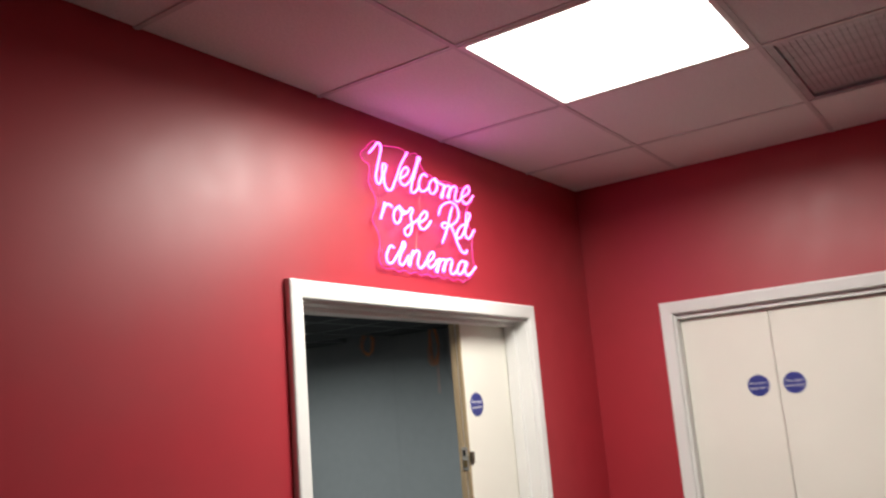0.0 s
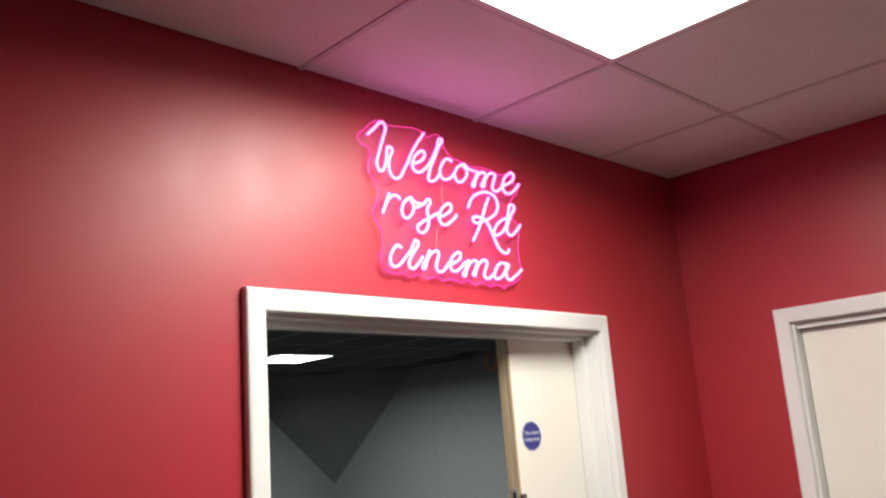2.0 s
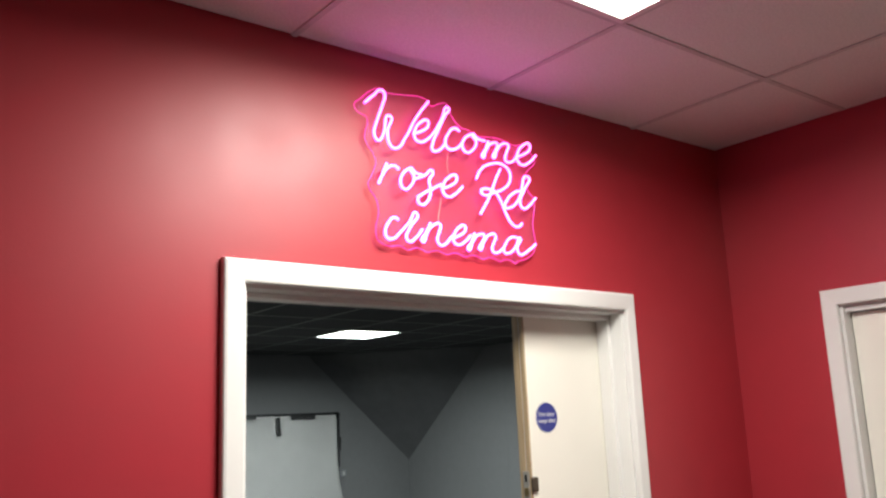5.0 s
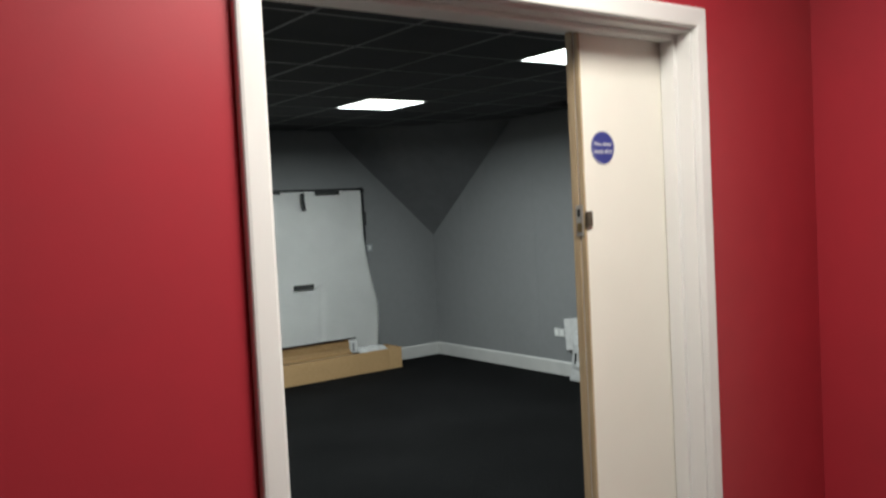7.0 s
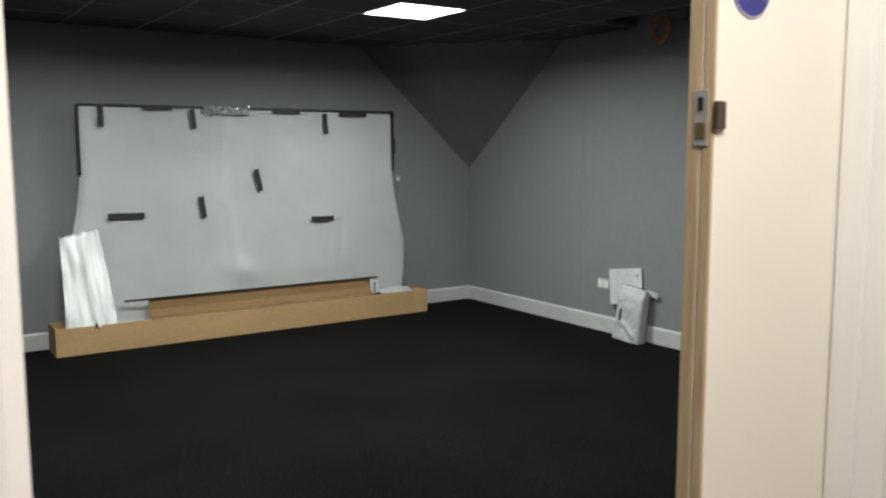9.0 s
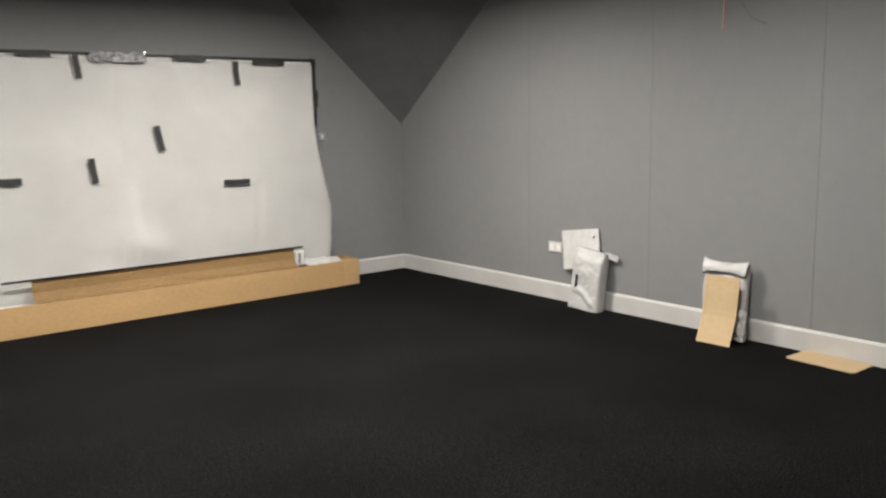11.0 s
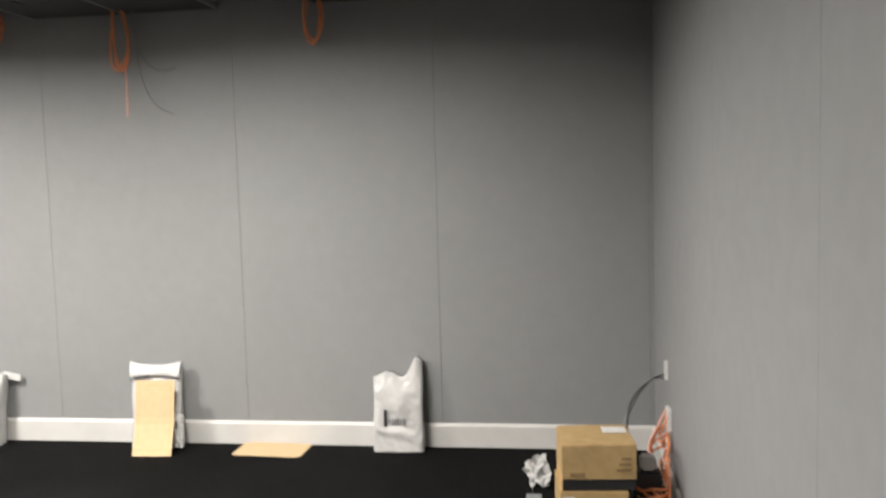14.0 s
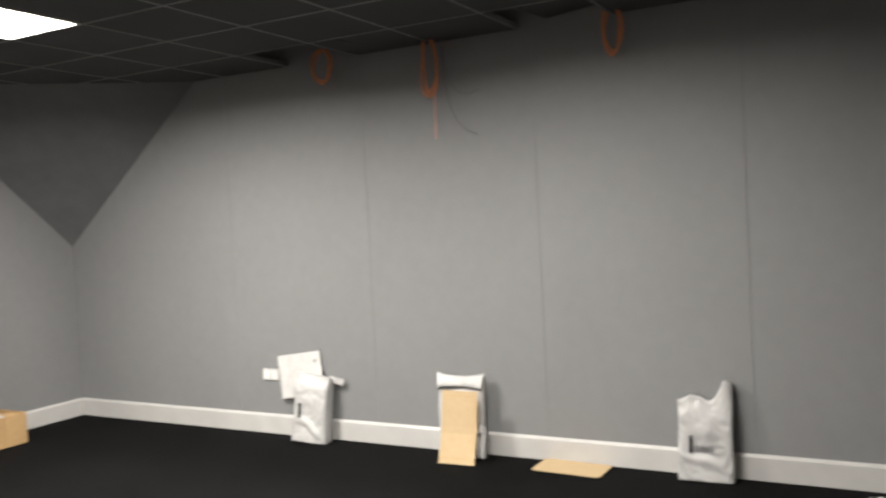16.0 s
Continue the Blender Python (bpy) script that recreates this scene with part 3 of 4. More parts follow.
for x, z, w, h, turn in ((3.535, 1.006, 0.235, 0.046, 0), (2.895, 1.388, 0.050, 0.20, -10), (2.370, 1.160, 0.052, 0.19, -6), (1.72, 1.112, 0.30, 0.05, 0),
                         (3.585, 1.91, 0.045, 0.19, -4), (2.315, 1.93, 0.045, 0.17, -4), (3.88, 2.000, 0.30, 0.040, 0), (3.19, 2.020, 0.27, 0.045, 1), (2.02, 2.02, 0.24, 0.046, 0),
                         (1.55, 1.94, 0.05, 0.17, 0)):
    tape(x, z, w, h, turn, -0.040 if z < 1.9 else -0.034)
tape(SX1 - 0.002, 1.70, 0.045, 0.15, 0, -0.006)
# crumpled clear wrapping at the top rail
bm = bmesh.new()
bmesh.ops.create_grid(bm, x_segments=26, y_segments=5, size=0.5)
for v in bm.verts:
    u, w = v.co.x, v.co.y
    v.co = Vector((2.62 + u * 0.42, -0.046 + 0.02 * noise.noise(Vector((u * 12, w * 5, 1))), 2.012 + w * 0.07 + 0.018 * noise.noise(Vector((u * 9, w * 4, 5)))))
bmesh.ops.solidify(bm, geom=bm.faces[:], thickness=0.002)
part("crumpled_wrap", bm, mat("shiny clear wrapping", (0.55, 0.55, 0.56), 0.15, 0.2, second=(0.2, 0.2, 0.2), scale=26), screen, "shiny crumpled wrapping")

CARDL = mat("taped cardboard", (0.50, 0.32, 0.16), 0.35, second=(0.46, 0.29, 0.14), scale=26)
carton = thing("long_carton", pose(0, 6.58, 0), "long open brown cardboard carton on the carpet under the screen", "box")
BX0, BX1 = 1.10, 4.645
part("front_panel", box_bm(BX0, BX1, 0, 0.006, 0.002, 0.232, 0.001), CARD, carton)
part("base", box_bm(BX0, BX1, 0.0065, 0.318, 0.002, 0.008), CARD, carton)
part("back_panel", box_bm(BX0, BX1, 0.319, 0.325, 0.002, 0.232, 0.001), CARD, carton)
part("end_panel", box_bm(BX1 - 0.006, BX1 - 0.0003, 0.0065, 0.318, 0.0085, 0.234, 0.001), CARD, carton)
part("end_panel", box_bm(BX0 + 0.0003, BX0 + 0.006, 0.0065, 0.318, 0.0085, 0.234, 0.001), CARD, carton)
bm = bmesh.new()
prof = [(0.0075, 0.236), (0.06, 0.262), (0.086, 0.300), (0.092, 0.386)]
ring = [[bm.verts.new((x, y + d, z)) for y, z in prof for d in (0.0,)] for x in (1.86, 4.02)]
for i in range(len(prof) - 1):
    bm.faces.new((ring[0][i], ring[1][i], ring[1][i + 1], ring[0][i + 1]))
bmesh.ops.solidify(bm, geom=bm.faces[:], thickness=0.005)
bmesh.ops.recalc_face_normals(bm, faces=bm.faces[:])
part("flap", bm, CARD, carton, "folded-up cardboard flap")
bm = box_bm(BX1 - 0.50, BX1 - 0.03, 0.02, 0.16, 0.222, 0.229, 0.001)
part("top_flap", bm, CARD, carton, "folded-in cardboard end flap")
part("tape_strip", box_bm(BX1 - 0.17, BX1 - 0.004, -0.0012, -0.0002, 0.004, 0.230), CARDL, carton, "clear packing tape over the end")
bm = box_bm(4.025, 4.115, 0.070, 0.125, 0.235, 0.365, 0.004)
foam = part("foam_block", bm, PAPER, carton, "white foam end block")
# grey tab on the face paints the shade of a recess
part("foam_slot_shade", box_bm(4.05, 4.075, 0.0685, 0.0697, 0.25, 0.345), GREYC, carton)
bm = bmesh.new()
bmesh.ops.create_grid(bm, x_segments=30, y_segments=16, size=0.5)
for v in bm.verts:
    u, w = v.co.x, v.co.y
    v.co = Vector((1.58 + u * (0.40 - 0.10 * (w + 0.5)) - 0.05 * w, 0.03 + 0.10 * (w + 0.5) + 0.05 * noise.noise(Vector((u * 5, w * 2.5, 2))) + 0.02 * noise.noise(Vector((u * 14, w * 4, 7))), 0.60 + w * 0.78 + 0.05 * u + 0.03 * noise.noise(Vector((u * 6, 0, 3)))))
bmesh.ops.solidify(bm, geom=bm.faces[:], thickness=0.003)
tagged(part("foam_sheet", bm, FOAM, None, smooth=True, m=pose(-0.22, 6.555, 0.0)), "loose white foam sheet hanging over the carton", "packing foam")
# foam lining spilling over the carton's end
bm = bmesh.new()
bmesh.ops.create_grid(bm, x_segments=28, y_segments=10, size=0.5)
for v in bm.verts:
    u, w = v.co.x, v.co.y
    lift = 0.020 * noise.noise(Vector((u * 7, w * 3, 4))) + 0.008 * noise.noise(Vector((u * 19, w * 8, 2)))
    v.co = Vector((4.30 + u * 0.38, 0.075 + w * 0.13, 0.252 + 0.040 * (w + 0.1) + 0.7 * lift - 0.030 * max(0, u - 0.1)))
bmesh.ops.solidify(bm, geom=bm.faces[:], thickness=0.003)
bmesh.ops.recalc_face_normals(bm, faces=bm.faces[:])
part("foam_lining", bm, POLY, carton, "white foam lining spilling over the end", smooth=True)



# ---- wall panels and sockets ----
def socket(m, label, w=0.147, h=0.086):
    t = thing("wall_socket", m, label, "socket")
    part("plate", box_bm(-w / 2, w / 2, -0.010, 0, -h / 2, h / 2, 0.003, 2), PAPER, t)
    for x in (-w / 4, w / 4):
        part("outlet", box_bm(x - 0.024, x + 0.024, -0.0115, -0.0101, -0.028, 0.026, 0.0005), WHITE, t)
        part("switch", box_bm(x - 0.006, x + 0.006, -0.014, -0.0117, 0.012, 0.024, 0.0008), WHITE, t)
    return t


socket(pose(XE, 4.865, 0.44, 0, 0, -90), "white double socket plate on the grey wall")
plate = thing("isolator_switch", pose(4.535, YN, 1.36), "small grey switch plate with a stub of cable on grey wall", "switch")
part("plate", box_bm(-0.036, 0.036, -0.012, 0, -0.036, 0.036, 0.003, 2), GALV, plate)
part("rocker", box_bm(-0.012, 0.012, -0.017, -0.0121, -0.02, 0.02, 0.002), WHITE, plate)
tube_curve("stub", [[(0.01, -0.012, -0.05), (0.0, -0.02, -0.12), (-0.03, -0.03, -0.20)]], 0.006, GREYC, plate)


# ---- bags ----
def ease(v):
    v = min(1.0, max(0.0, v))
    return v * v * (3 - 2 * v)


def mailer(name, m, w, d, h, seed, crest, top, label, marks=True, letters=6):
    """A filled poly mailer standing up: local -x faces the room, y is its width; crest(side) lifts its top edge."""
    t = thing(name, m, label, "parcel", "white parcel bags")
    bm = bmesh.new()
    nr, ny, nx = 40, 34, 6
    rim = [(-1.0, -1 + 2 * k / ny) for k in range(ny)] + [(-1 + 2 * k / nx, 1.0) for k in range(nx)]
    rim += [(-cx, -cy) for cx, cy in rim]
    ns = len(rim)
    rings = []
    for j in range(nr + 1):
        u = j / nr
        thick = d * (1 - 0.06 * u) if u < 0.8 else max(top, d * (0.952 - (0.952 - top / d) * ease((u - 0.8) / 0.2)))
        wid = w * (1.0 + 0.02 * (1 - u) - 0.025 * math.sin(u * 3.1))
        ring = []
        for cx, cy in rim:
            x = cx * (thick / 2 - 0.010 * abs(cy) ** 10)
            y = cy * (wid / 2 - 0.006 * abs(cx) ** 4)
            side = y / (w / 2)
            z = h * u + crest(side) * ease((u - 0.74) / 0.26)
            dent = 0.010 * noise.noise(Vector((y * 7 + seed, z * 6, cx * 0.5)))
            fold = 0.014 * ease(1 - abs((z - 0.10) - 0.45 * (y + 0.02) - 0.02 * math.sin(y * 20 + seed)) / 0.045)
            bump = 0.012 * math.exp(-((y + 0.01) / 0.05) ** 2 - ((z - h * 0.62) / 0.05) ** 2)
            wrinkle = -0.009 * abs(noise.noise(Vector((y * 19 + z * 8 + seed, z * 21 - y * 8, cx))))
            flat = 1 - abs(cy) ** 6
            grow = dent + wrinkle + (flat * (fold * ease(u * 6) + bump) if cx < 0 else 0.0)
            ring.append(bm.verts.new((x + cx * grow, y + 0.6 * dent * ease(u * 5), z + (0.009 * noise.noise(Vector((y * 30, seed, 2))) if u > 0.9 else 0))))
        rings.append(ring)
    for a, b in zip(rings, rings[1:]):
        for k in range(ns):
            bm.faces.new((a[k], a[(k + 1) % ns], b[(k + 1) % ns], b[k]))
    half = ns // 2
    for ring in (rings[0], rings[-1]):
        for k in range(half - 1):
            q = (ring[(nx + ny - k) % ns], ring[(nx + ny - k - 1) % ns], ring[(nx + ny + k + 1) % ns], ring[(nx + ny + k) % ns])
            q = list(dict.fromkeys(q))
            if len(q) > 2:
                bm.faces.new(q)
    bmesh.ops.recalc_face_normals(bm, faces=bm.faces[:])
    part("bag", bm, POLY, t, smooth=True)
    if marks:
        x = -d / 2 - 0.006
        part("mark", box_bm(x, x + 0.010, 0.066, 0.084, h * 0.36, h * 0.58, 0.003), INK, t, "dark printed bar")
        for k in range(letters):
            hh = 0.034 + 0.010 * ((k * 3) % 2)
            part("letter_bar", box_bm(x, x + 0.010, 0.046 - k * 0.017, 0.053 - k * 0.017, h * 0.42 - hh / 2, h * 0.42 + hh / 2, 0.002), FAINT, t, "unreadable printed letter")
    return t


bag_a = mailer("parcel_bag", pose(5.335, 4.425, 0.004, 0, 5, 8) @ pose(0, 0, 0, 4, 0, 0), 0.275, 0.13, 0.47, 1.0, lambda side: 0.012 * side, 0.07, "white polythene parcel bag leaning on the skirting under a card", letters=0)
bag_b = mailer("parcel_bag", pose(5.355, 3.225, 0.002, 0, 6, 4), 0.315, 0.09, 0.500, 5.0, lambda side: 0.022 * abs(side) ** 3, 0.012, "white polythene parcel bag standing behind a buff card", marks=False)
# ink-dark bar paints the shade beneath the fold
part("slit_shade", box_bm(-0.064, -0.050, 0.03, 0.135, 0.4465, 0.4515, 0.001), INK, bag_b, "dark bar painted as shade under the folded top")
bag_c = mailer("parcel_bag", pose(5.360, 1.690, 0.002, 0, 5, 4), 0.300, 0.115, 0.440, 9.0, lambda side: 0.038 * math.exp(-((side - 0.35) / 0.35) ** 2) - 0.010 * math.exp(-((side + 0.25) / 0.2) ** 2) + 0.115 * ease((-side - 0.30) / 0.42) + 0.008 * math.sin(side * 14), 0.060, "white polythene parcel bag with a lifted corner against the wall")


def lump(parent, at, size, seed, label=""):
    """A crumpled rounded fold of polythene."""
    bm = bmesh.new()
    bmesh.ops.create_icosphere(bm, subdivisions=4, radius=1.0)
    for v in bm.verts:
        n = noise.noise(v.co * 1.6 + Vector((seed, 0, 0))) * 0.22 - abs(noise.noise(v.co * 4.5 + Vector((0, seed, 0)))) * 0.22
        v.co *= 1 + n
        v.co = Vector((v.co.x * size[0], v.co.y * size[1], v.co.z * size[2])) + Vector(at)
    return part("fold", bm, POLY, parent, label, smooth=True)


# folded-over top of the middle bag
bm = bmesh.new()
bmesh.ops.create_grid(bm, x_segments=24, y_segments=8, size=0.5)
for v in bm.verts:
    u, w = v.co.x * 2, v.co.y
    v.co = Vector((-0.030 - 0.028 * math.sin((0.5 - w) * 1.9) + 0.006 * noise.noise(Vector((u * 3, w * 3, 8))), u * (0.160 + 0.010 * w), 0.487 + w * (0.066 + 0.045 * abs(u) ** 2.5) + 0.004 * noise.noise(Vector((u * 4, w * 2, 1)))))
bmesh.ops.solidify(bm, geom=bm.faces[:], thickness=0.004)
bmesh.ops.recalc_face_normals(bm, faces=bm.faces[:])
part("fold", bm, POLY, bag_b, "folded-over bag top", smooth=True)
lump(bag_b, (-0.035, -0.135, 0.175), (0.045, 0.045, 0.040), 24)


def flat_card(name, m, w, h, material, label, thick=0.004, corner=0.014):
    """A rounded flat card in the local yz plane, facing -x, standing on its lower edge."""
    bm = box_bm(-thick / 2, thick / 2, -w / 2, w / 2, 0, h)
    ed = [e for e in bm.edges if abs(e.verts[0].co.x - e.verts[1].co.x) > thick * 0.5]
    bmesh.ops.bevel(bm, geom=ed, offset=corner, segments=4, affect="EDGES")
    t = tagged(part(name, bm, material, None, m=m), label, "card")
    return t




def bent_card(m, w, h, fold, kick, lean, label):
    """A card leaning back, bent at the fold so that its foot kicks out; faces local -x."""
    def front(z):
        return -kick * (1 - z / fold) ** 1.15 if z < fold else lean * (z - fold) / (h - fold)

    def slab(y0, y1, z0, z1, proud, thick):
        bm = bmesh.new()
        zs = [z0] + [z0 + (z1 - z0) * k / 10 for k in range(1, 10)] + [z1]
        rings = [[bm.verts.new((front(z) - proud + d, y, z)) for y, d in ((y0, 0), (y1, 0), (y1, thick), (y0, thick))] for z in zs]
        for a, b in zip(rings, rings[1:]):
            for k in range(4):
                bm.faces.new((a[k], a[(k + 1) % 4], b[(k + 1) % 4], b[k]))
        bm.faces.new(rings[0])
        bm.faces.new(rings[-1])
        bmesh.ops.recalc_face_normals(bm, faces=bm.faces[:])
        return bm
    t = tagged(part("card_panel", slab(-w / 2, w / 2, 0, h, 0, 0.004), BUFF, None, m=m), label, "card")
    for y0, y1, z0, z1 in ((-w / 2 + 0.020, -w / 2 + 0.024, 0.03, h - 0.03), (w / 2 - 0.024, w / 2 - 0.020, 0.03, h - 0.03), (-w / 2 + 0.025, w / 2 - 0.025, 0.03, 0.034), (-w / 2 + 0.025, w / 2 - 0.025, h - 0.034, h - 0.03)):
        part("crease", slab(y0, y1, z0, z1, 0.0008, 0.0006), BUFFD, t)
    return t


bent_card(pose(5.248, 3.188, 0.002, 0, 0, 3), 0.245, 0.440, 0.20, 0.075, 0.038, "buff card bent at its foot, leaning against a parcel bag")
flat_card("card_panel", pose(5.205, 2.480, 0.0045, 0, 88.8, -3), 0.437, 0.235, BUFF, "buff flat card lying on the carpet by the skirting")
wc = flat_card("white_card", pose(5.425, 4.545, 0.300, 0, 4, 0) @ pose(0, 0, 0, -8, 0, 0), 0.385, 0.315, PAPER, "white card sheet leaning behind the parcel bag", corner=0.004)
# ink-dark tab on the card, painted as a hole's shade
part("hole", box_bm(-0.0042, -0.0024, -0.150, -0.138, 0.235, 0.26, 0.002), INK, wc)
# folded corner of bag a at the wall
bm = bmesh.new()
bmesh.ops.create_grid(bm, x_segments=8, y_segments=6, size=0.5)
for v in bm.verts:
    u, w = v.co.x, v.co.y
    v.co = Vector((0.02 + 0.02 * noise.noise(Vector((u * 4, w * 4, 1))), -0.165 + u * 0.11, 0.445 + w * 0.045 + 0.02 * u))
bmesh.ops.solidify(bm, geom=bm.faces[:], thickness=0.004)
part("fold", bm, POLY, bag_a, smooth=True)
bm = bmesh.new()
bmesh.ops.create_grid(bm, x_segments=14, y_segments=18, size=0.5)
for v in bm.verts:
    u, w = v.co.x, v.co.y
    v.co = Vector((-0.062 + 0.030 * noise.noise(Vector((u * 5, w * 6, 4))), -0.145 + u * 0.075, 0.105 + w * 0.19))
bmesh.ops.solidify(bm, geom=bm.faces[:], thickness=0.004)
part("fold", bm, POLY, bag_b, "crumpled loose side of the bag", smooth=True)


# ---- corner clutter ----
def carton_box(m, w, d, h, label, seed):
    """A closed carton: local -x is its front, y its width."""
    t = thing("carton", m, label, "box", "stacked cartons")
    bm = box_bm(-d / 2, d / 2, -w / 2, w / 2, 0.048, h, 0.004, 2)
    bmesh.ops.subdivide_edges(bm, edges=bm.edges[:], cuts=2, use_grid_fill=True)
    rough_up(bm, 0.003, 9, seed)
    part("body", bm, CARDB, t, "brown corrugated carton")
    # black strip fills the gap below the carton body
    part("gap_strip", box_bm(-d / 2 + 0.004, d / 2 - 0.004, -w / 2 + 0.004, w / 2 - 0.004, 0.001, 0.0475), BLACK, t, "black strip in the gap under the carton")
    part("tape", box_bm(-d / 2 + 0.004, d / 2 - 0.004, -0.026, 0.026, h + 0.0015, h + 0.0025), CARDB, t, "packing tape along the lid")
    for k in range(3):
        part("print_bar", box_bm(-d / 2 - 0.0042, -d / 2 - 0.003, -w / 2 + 0.025, -w / 2 + 0.09 - 0.012 * k, h * 0.42 + 0.026 * k, h * 0.42 + 0.012 + 0.026 * k), PRINT, t, "unreadable brown print")
    part("print_bar", box_bm(-d / 2 - 0.0042, -d / 2 - 0.003, w / 2 - 0.10, w / 2 - 0.035, h * 0.30, h * 0.30 + 0.02), PRINT, t, "unreadable brown print")
    return t


low = carton_box(pose(4.325, 0.592, 0.001, 0, 0, 5), 0.302, 0.30, 0.222, "lower brown carton with white label on the carpet", 2)
part("label", box_bm(-0.1552, -0.1540, 0.085, 0.135, 0.12, 0.20), PAPER, low, "white paper label")
part("torn_tape", box_bm(-0.1556, -0.1542, 0.02, 0.12, 0.050, 0.085), CARDB, low)
high_ = carton_box(pose(4.335, 0.568, 0.228, 0, 0, 5), 0.328, 0.31, 0.205, "upper brown carton stacked on another carton", 6)
part("label", box_bm(0.02, 0.11, -0.150, -0.04, 0.2078, 0.2088), PAPER, high_, "white paper label")
part("lifted_flap", box_bm(-0.155, 0.12, 0.163, 0.167, -0.012, 0.05), CARD, high_)

bm = bmesh.new()
bmesh.ops.create_grid(bm, x_segments=30, y_segments=30, size=0.5)
for v in bm.verts:
    u, w = v.co.x, v.co.y
    n = noise.noise_vector(Vector((u * 3.2, w * 3.2, 2.0))) * 0.06 + noise.noise_vector(Vector((u * 9, w * 9, 6.0))) * 0.022
    v.co = Vector((u * 0.07, u * 0.04 + w * 0.11, 0.10 + 0.12 * u - 0.04 * w)) + n * 0.7
low_z = min(v.co.z for v in bm.verts)
for v in bm.verts:
    v.co.z -= low_z
bmesh.ops.solidify(bm, geom=bm.faces[:], thickness=0.002)
tagged(part("plastic_bag", bm, POLY, None, m=pose(4.80, 0.845, 0.001)), "crumpled white plastic bag beside the cartons", "plastic bag")

strip = thing("metal_channel", pose(0, 0, 0), "long grey galvanised steel channel lying on the carpet", "metal channel")
bm = bmesh.new()
add_box(bm, 2.75, 4.665, 0.826, 0.901, 0.006, 0.020)
add_box(bm, 2.75, 4.665, 0.826, 0.831, 0.001, 0.0058)
add_box(bm, 2.75, 4.665, 0.896, 0.901, 0.001, 0.0058)
part("channel", bm, GALV, strip)
# raised black tabs stand for the shade inside open slots
part("slot", box_bm(4.005, 4.045, 0.851, 0.876, 0.0202, 0.0212, 0.0004), BLACK, strip, "black tab painted as the shade in a slot")
part("slot", box_bm(3.30, 3.34, 0.851, 0.876, 0.0202, 0.0212, 0.0004), BLACK, strip, "black tab painted as the shade in a slot")

amp = thing("black_adapter", pose(4.47, 0.325, 0.001), "black device with white top behind the cartons", "adapter")
part("body", box_bm(-0.06, 0.06, -0.065, 0.065, 0, 0.23, 0.012, 2), BLACK, amp)
part("cap", box_bm(-0.045, 0.045, -0.045, 0.03, 0.2305, 0.295, 0.012, 2), PAPER, amp, "white plastic cap")


def coil(name, centre, r, turns, rise, radius, material, label, flat=True, seed=1):
    pts = []
    n = turns * 12
    for k in range(n + 1):
        a = math.tau * k / 12
        rr = r * (1 + 0.10 * math.sin(k * 0.9 + seed) + 0.05 * math.sin(k * 2.3))
        if flat:
            pts.append((centre[0] + rr * math.cos(a), centre[1] + rr * 0.8 * math.sin(a), centre[2] + rise * k / n + 0.008 * math.sin(k * 1.3)))
        else:
            pts.append((centre[0] + 0.03 * math.sin(k * 0.7 + seed) + 0.01 * k / n, centre[1] + rr * 0.75 * math.sin(a), centre[2] + rr * (math.cos(a) - 1)))
    return tagged(tube_curve(name, [pts], radius, material), label, "cable")


coil("cable_coil", (4.20, 0.322, 0.014), 0.125, 5, 0.045, 0.0075, ORANGE, "coil of orange cable on the carpet by the skirting")
coil("cable_coil", (4.42, 0.30, 0.12), 0.085, 3, 0.06, 0.006, ORANGE, "orange cable coil behind the stacked cartons", seed=3)
box_ = thing("cable_outlet", pose(4.74, TH + 0.006, 0.36, 0, 0, 180), "white open back box with cables on grey wall", "cable outlet")
part("plate", box_bm(-0.05, 0.05, -0.022, 0, -0.02, 0.09, 0.004, 2), PAPER, box_)
part("plate", box_bm(-0.05, 0.05, -0.020, 0, -0.125, -0.025, 0.004, 2), PAPER, box_)
pl2 = thing("cable_plate", pose(4.84, TH + 0.006, 0.62, 0, 0, 180), "small white brush plate with grey cable on the wall", "cable outlet")
part("plate", box_bm(-0.012, 0.012, -0.02, 0, -0.05, 0.05, 0.003, 2), PAPER, pl2)
for k in range(2):
    tagged(tube_curve("wall_cable", [[(4.84, TH + 0.025, 0.60 - 0.02 * k), (4.80, 0.25, 0.585), (4.72, 0.37, 0.49 - 0.03 * k), (4.66, 0.40 + 0.02 * k, 0.33), (4.64, 0.41, 0.22)]], 0.0048, BLACK if k == 0 else GREYC), "thin dark cable drooping from the wall", "cable")
for k in range(4):
    o = 0.02 * k
    tagged(tube_curve("wall_cable", [[(4.74 - o, TH + 0.03, 0.44 - 0.05 * k), (4.70 - o, 0.24 + o, 0.38 - 0.05 * k), (4.62 - o, 0.30 - o * 0.5, 0.27 - 0.03 * k), (4.48, 0.27 + o * 0.6, 0.18), (4.36 - o, 0.25, 0.06)]], 0.0062, ORANGE if k % 2 else PINKC), "orange cable running down from the wall box", "cable")

for k in range(5):
    s = 1.7 * k
    tagged(tube_curve("wall_cable", [[(4.72 - 0.02 * k, TH + 0.025, 0.42 - 0.04 * k), (4.66 + 0.03 * math.sin(s), 0.22 + 0.02 * math.cos(s), 0.30 - 0.03 * k), (4.56 + 0.05 * math.cos(s), 0.21, 0.34 - 0.05 * k), (4.46 + 0.04 * math.sin(s), 0.235 + 0.015 * math.sin(s), 0.22), (4.36, 0.23, 0.16 - 0.02 * k), (4.30 - 0.02 * k, 0.25, 0.05)]], 0.0055, PINKC if k % 2 else ORANGE), "tangled orange cable hanging from the wall box", "cable")

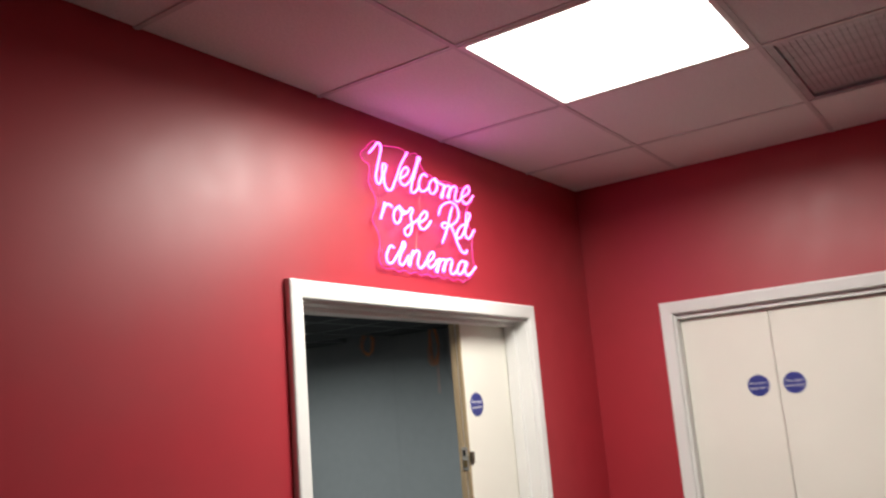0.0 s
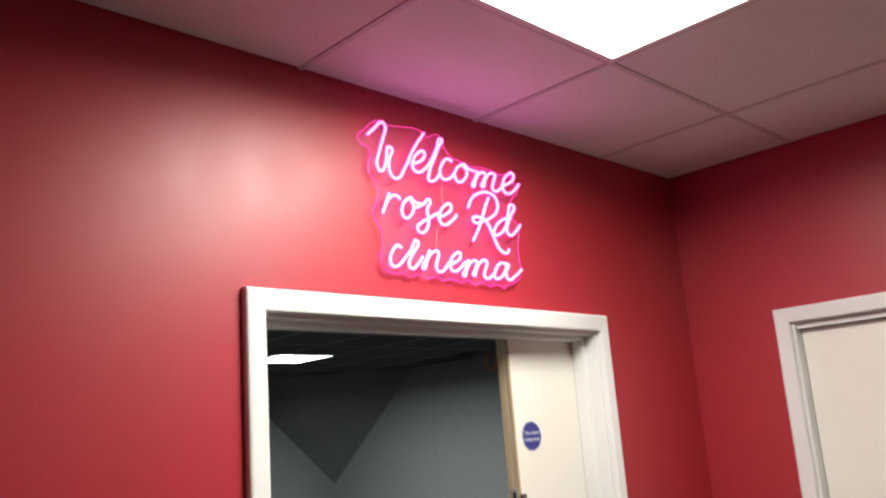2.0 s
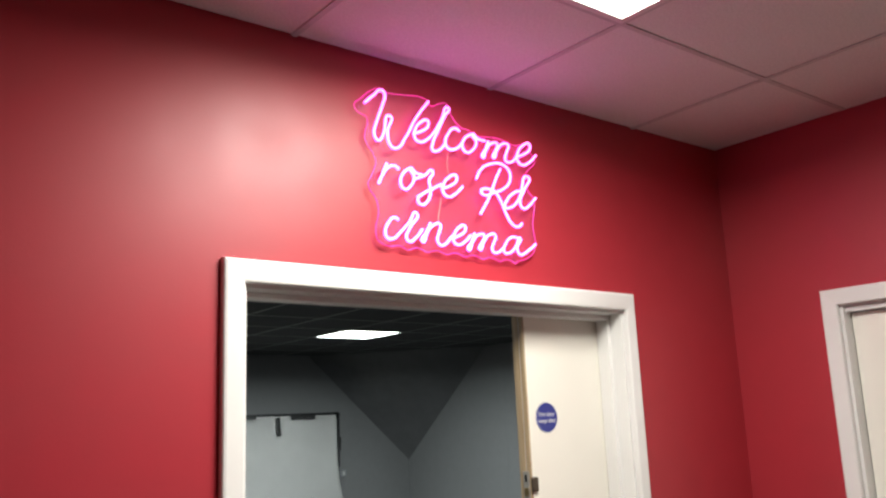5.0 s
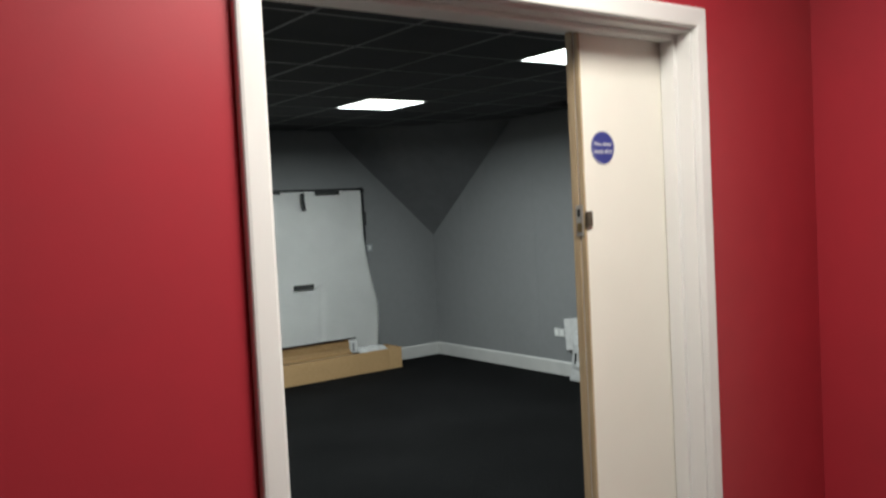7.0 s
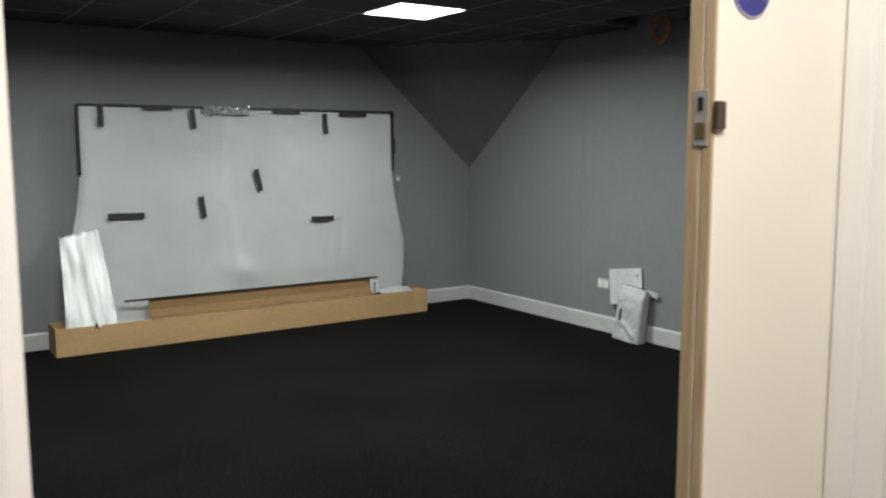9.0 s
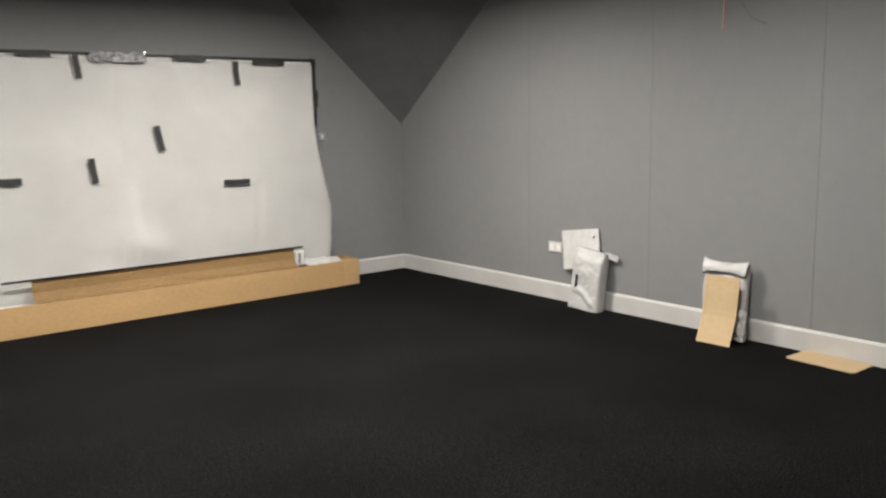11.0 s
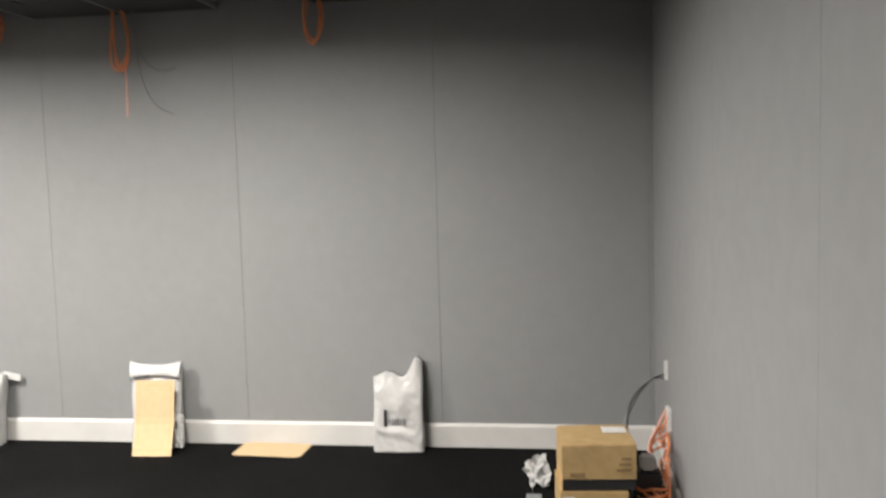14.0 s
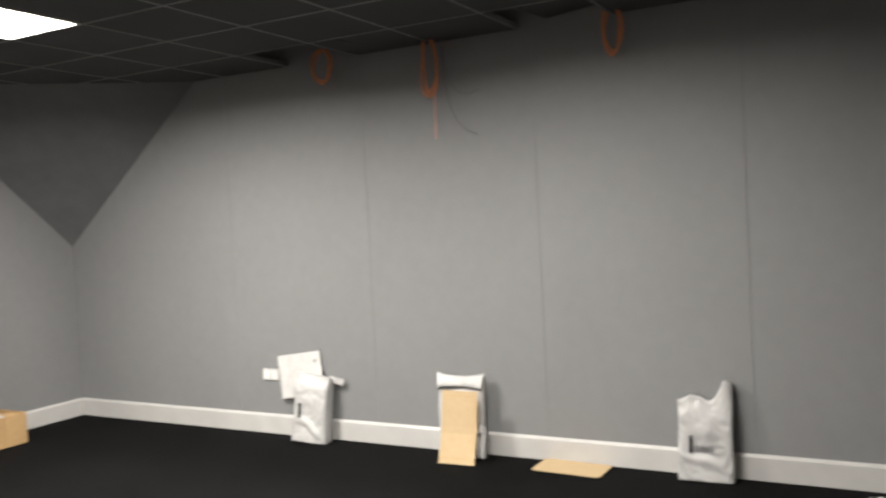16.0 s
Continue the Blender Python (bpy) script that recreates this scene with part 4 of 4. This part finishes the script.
# red board with a pale outlined shape hung on the door wall
board = thing("red_board", pose(0, TH + 0.0075, 0), "red printed board with a pale outlined shape on the wall", "poster")
part("sheet", box_bm(1.38, 1.865, 0, 0.008, 0.35, 1.70, 0.002), REDCLOTH, board)


def print_patch(name, grow, y, material, label):
    """An irregular angular patch printed on the board."""
    bm = bmesh.new()
    cx, cz = 1.615, 1.13
    rim = [(-0.17, -0.05), (-0.10, -0.15), (0.02, -0.12), (0.13, -0.14), (0.155, -0.06), (0.145, 0.05), (0.12, 0.12), (0.0, 0.15), (-0.13, 0.11)]
    fc = bm.faces.new([bm.verts.new((cx + px * grow, y, cz + pz * grow)) for px, pz in rim])
    ex = bmesh.ops.extrude_face_region(bm, geom=[fc])
    for v in ex["geom"]:
        if isinstance(v, bmesh.types.BMVert):
            v.co.y -= 0.0008
    bmesh.ops.recalc_face_normals(bm, faces=bm.faces[:])
    part(name, bm, material, board, label)


print_patch("patch_border", 1.12, 0.0094, mat("pale pink print", (0.66, 0.36, 0.34), 0.6), "pale pink printed border")
print_patch("patch", 1.0, 0.0106, mat("grey print", (0.42, 0.40, 0.37), 0.6), "grey printed patch")


# ---- cables hanging from the ceiling ----
def hanging_loop(y, z_low, wide_, seed, label, x=5.38, tail=0.0):
    top = ZC + 0.06
    strokes = []
    for k in range(3):
        o = 0.012 * k
        r = (top - z_low) / 2
        pts = []
        for i in range(15):
            a = math.tau * i / 14
            pts.append((x + 0.02 * math.sin(i * 0.8 + seed + k) + o * 0.6, y + (wide_ / 2 - o * 0.5) * math.sin(a) + 0.006 * math.sin(k * 3 + i), z_low + r - r * math.cos(a) * (1 - 0.05 * k) + o * 0.5))
        strokes.append(pts)
    t = tagged(tube_curve("hanging_cable", strokes, 0.0060, ORANGE), label, "cable", "ceiling cable loops")
    return t


hanging_loop(4.19, 2.515, 0.16, 1, "loop of orange cable hanging from a lifted ceiling tile")
hanging_loop(3.35, 2.33, 0.11, 4, "long loop of orange cable hanging at the wall")
hanging_loop(2.13, 2.435, 0.11, 7, "loop of orange cable hanging from the ceiling edge")
tagged(tube_curve("hanging_cable", [[(5.41, 3.33, 2.36), (5.42, 3.335, 2.22), (5.43, 3.345, 2.06)]], 0.0042, PINKC), "short pale cable tail hanging at the wall", "cable")
tagged(tube_curve("hanging_cable", [[(5.40, 3.27, 2.72), (5.42, 3.22, 2.42), (5.43, 3.12, 2.33), (5.44, 3.03, 2.35)]], 0.0035, GREYC), "thin grey cable trailing along the wall", "cable")
tagged(tube_curve("hanging_cable", [[(5.40, 3.25, 2.72), (5.43, 3.24, 2.30), (5.44, 3.15, 2.12), (5.445, 3.05, 2.07)]], 0.0035, GREYC), "thin grey cable trailing along the wall", "cable")
# lifted ceiling tiles resting on the grid
for x, y, ry, rx in ((5.19, 4.02, -3, 9), (5.20, 2.28, -4, -6)):
    tagged(part("lifted_tile", box_bm(-0.26, 0.26, -0.28, 0.28, -0.007, 0.007, 0.001), BTILE, None, m=pose(x, y, ZC + 0.055, rx, ry, 0)), "black ceiling tile pushed up out of its grid", "ceiling tile")

# ---- wall boards ----
gap = 0.0007
edges = [TH + 0.002, 0.20, 1.437, 2.668, 3.930, 5.175, 6.42, YN - 0.001]
for y0, y1 in zip(edges[1:], edges[2:]):
    part("panel", box_bm(XE, XE + 0.0115, y0 + gap, y1 - gap, 0.0, 2.95, 0.0007), GREY, wall_east)
part("panel", box_bm(XE, XE + 0.0115, edges[0], edges[1] - gap, 0.0, 2.95, 0.0007), GREY, wall_east)
for x0, x1 in ((1.305, 2.32), (2.32, 3.566), (3.566, 4.81), (4.81, XE - 0.001)):
    part("panel", box_bm(x0 + gap * 0.5, x1 - gap * 0.5, TH + 0.0004, TH + 0.0065, 0.0, 2.95, 0.001), GREY, wall_south)
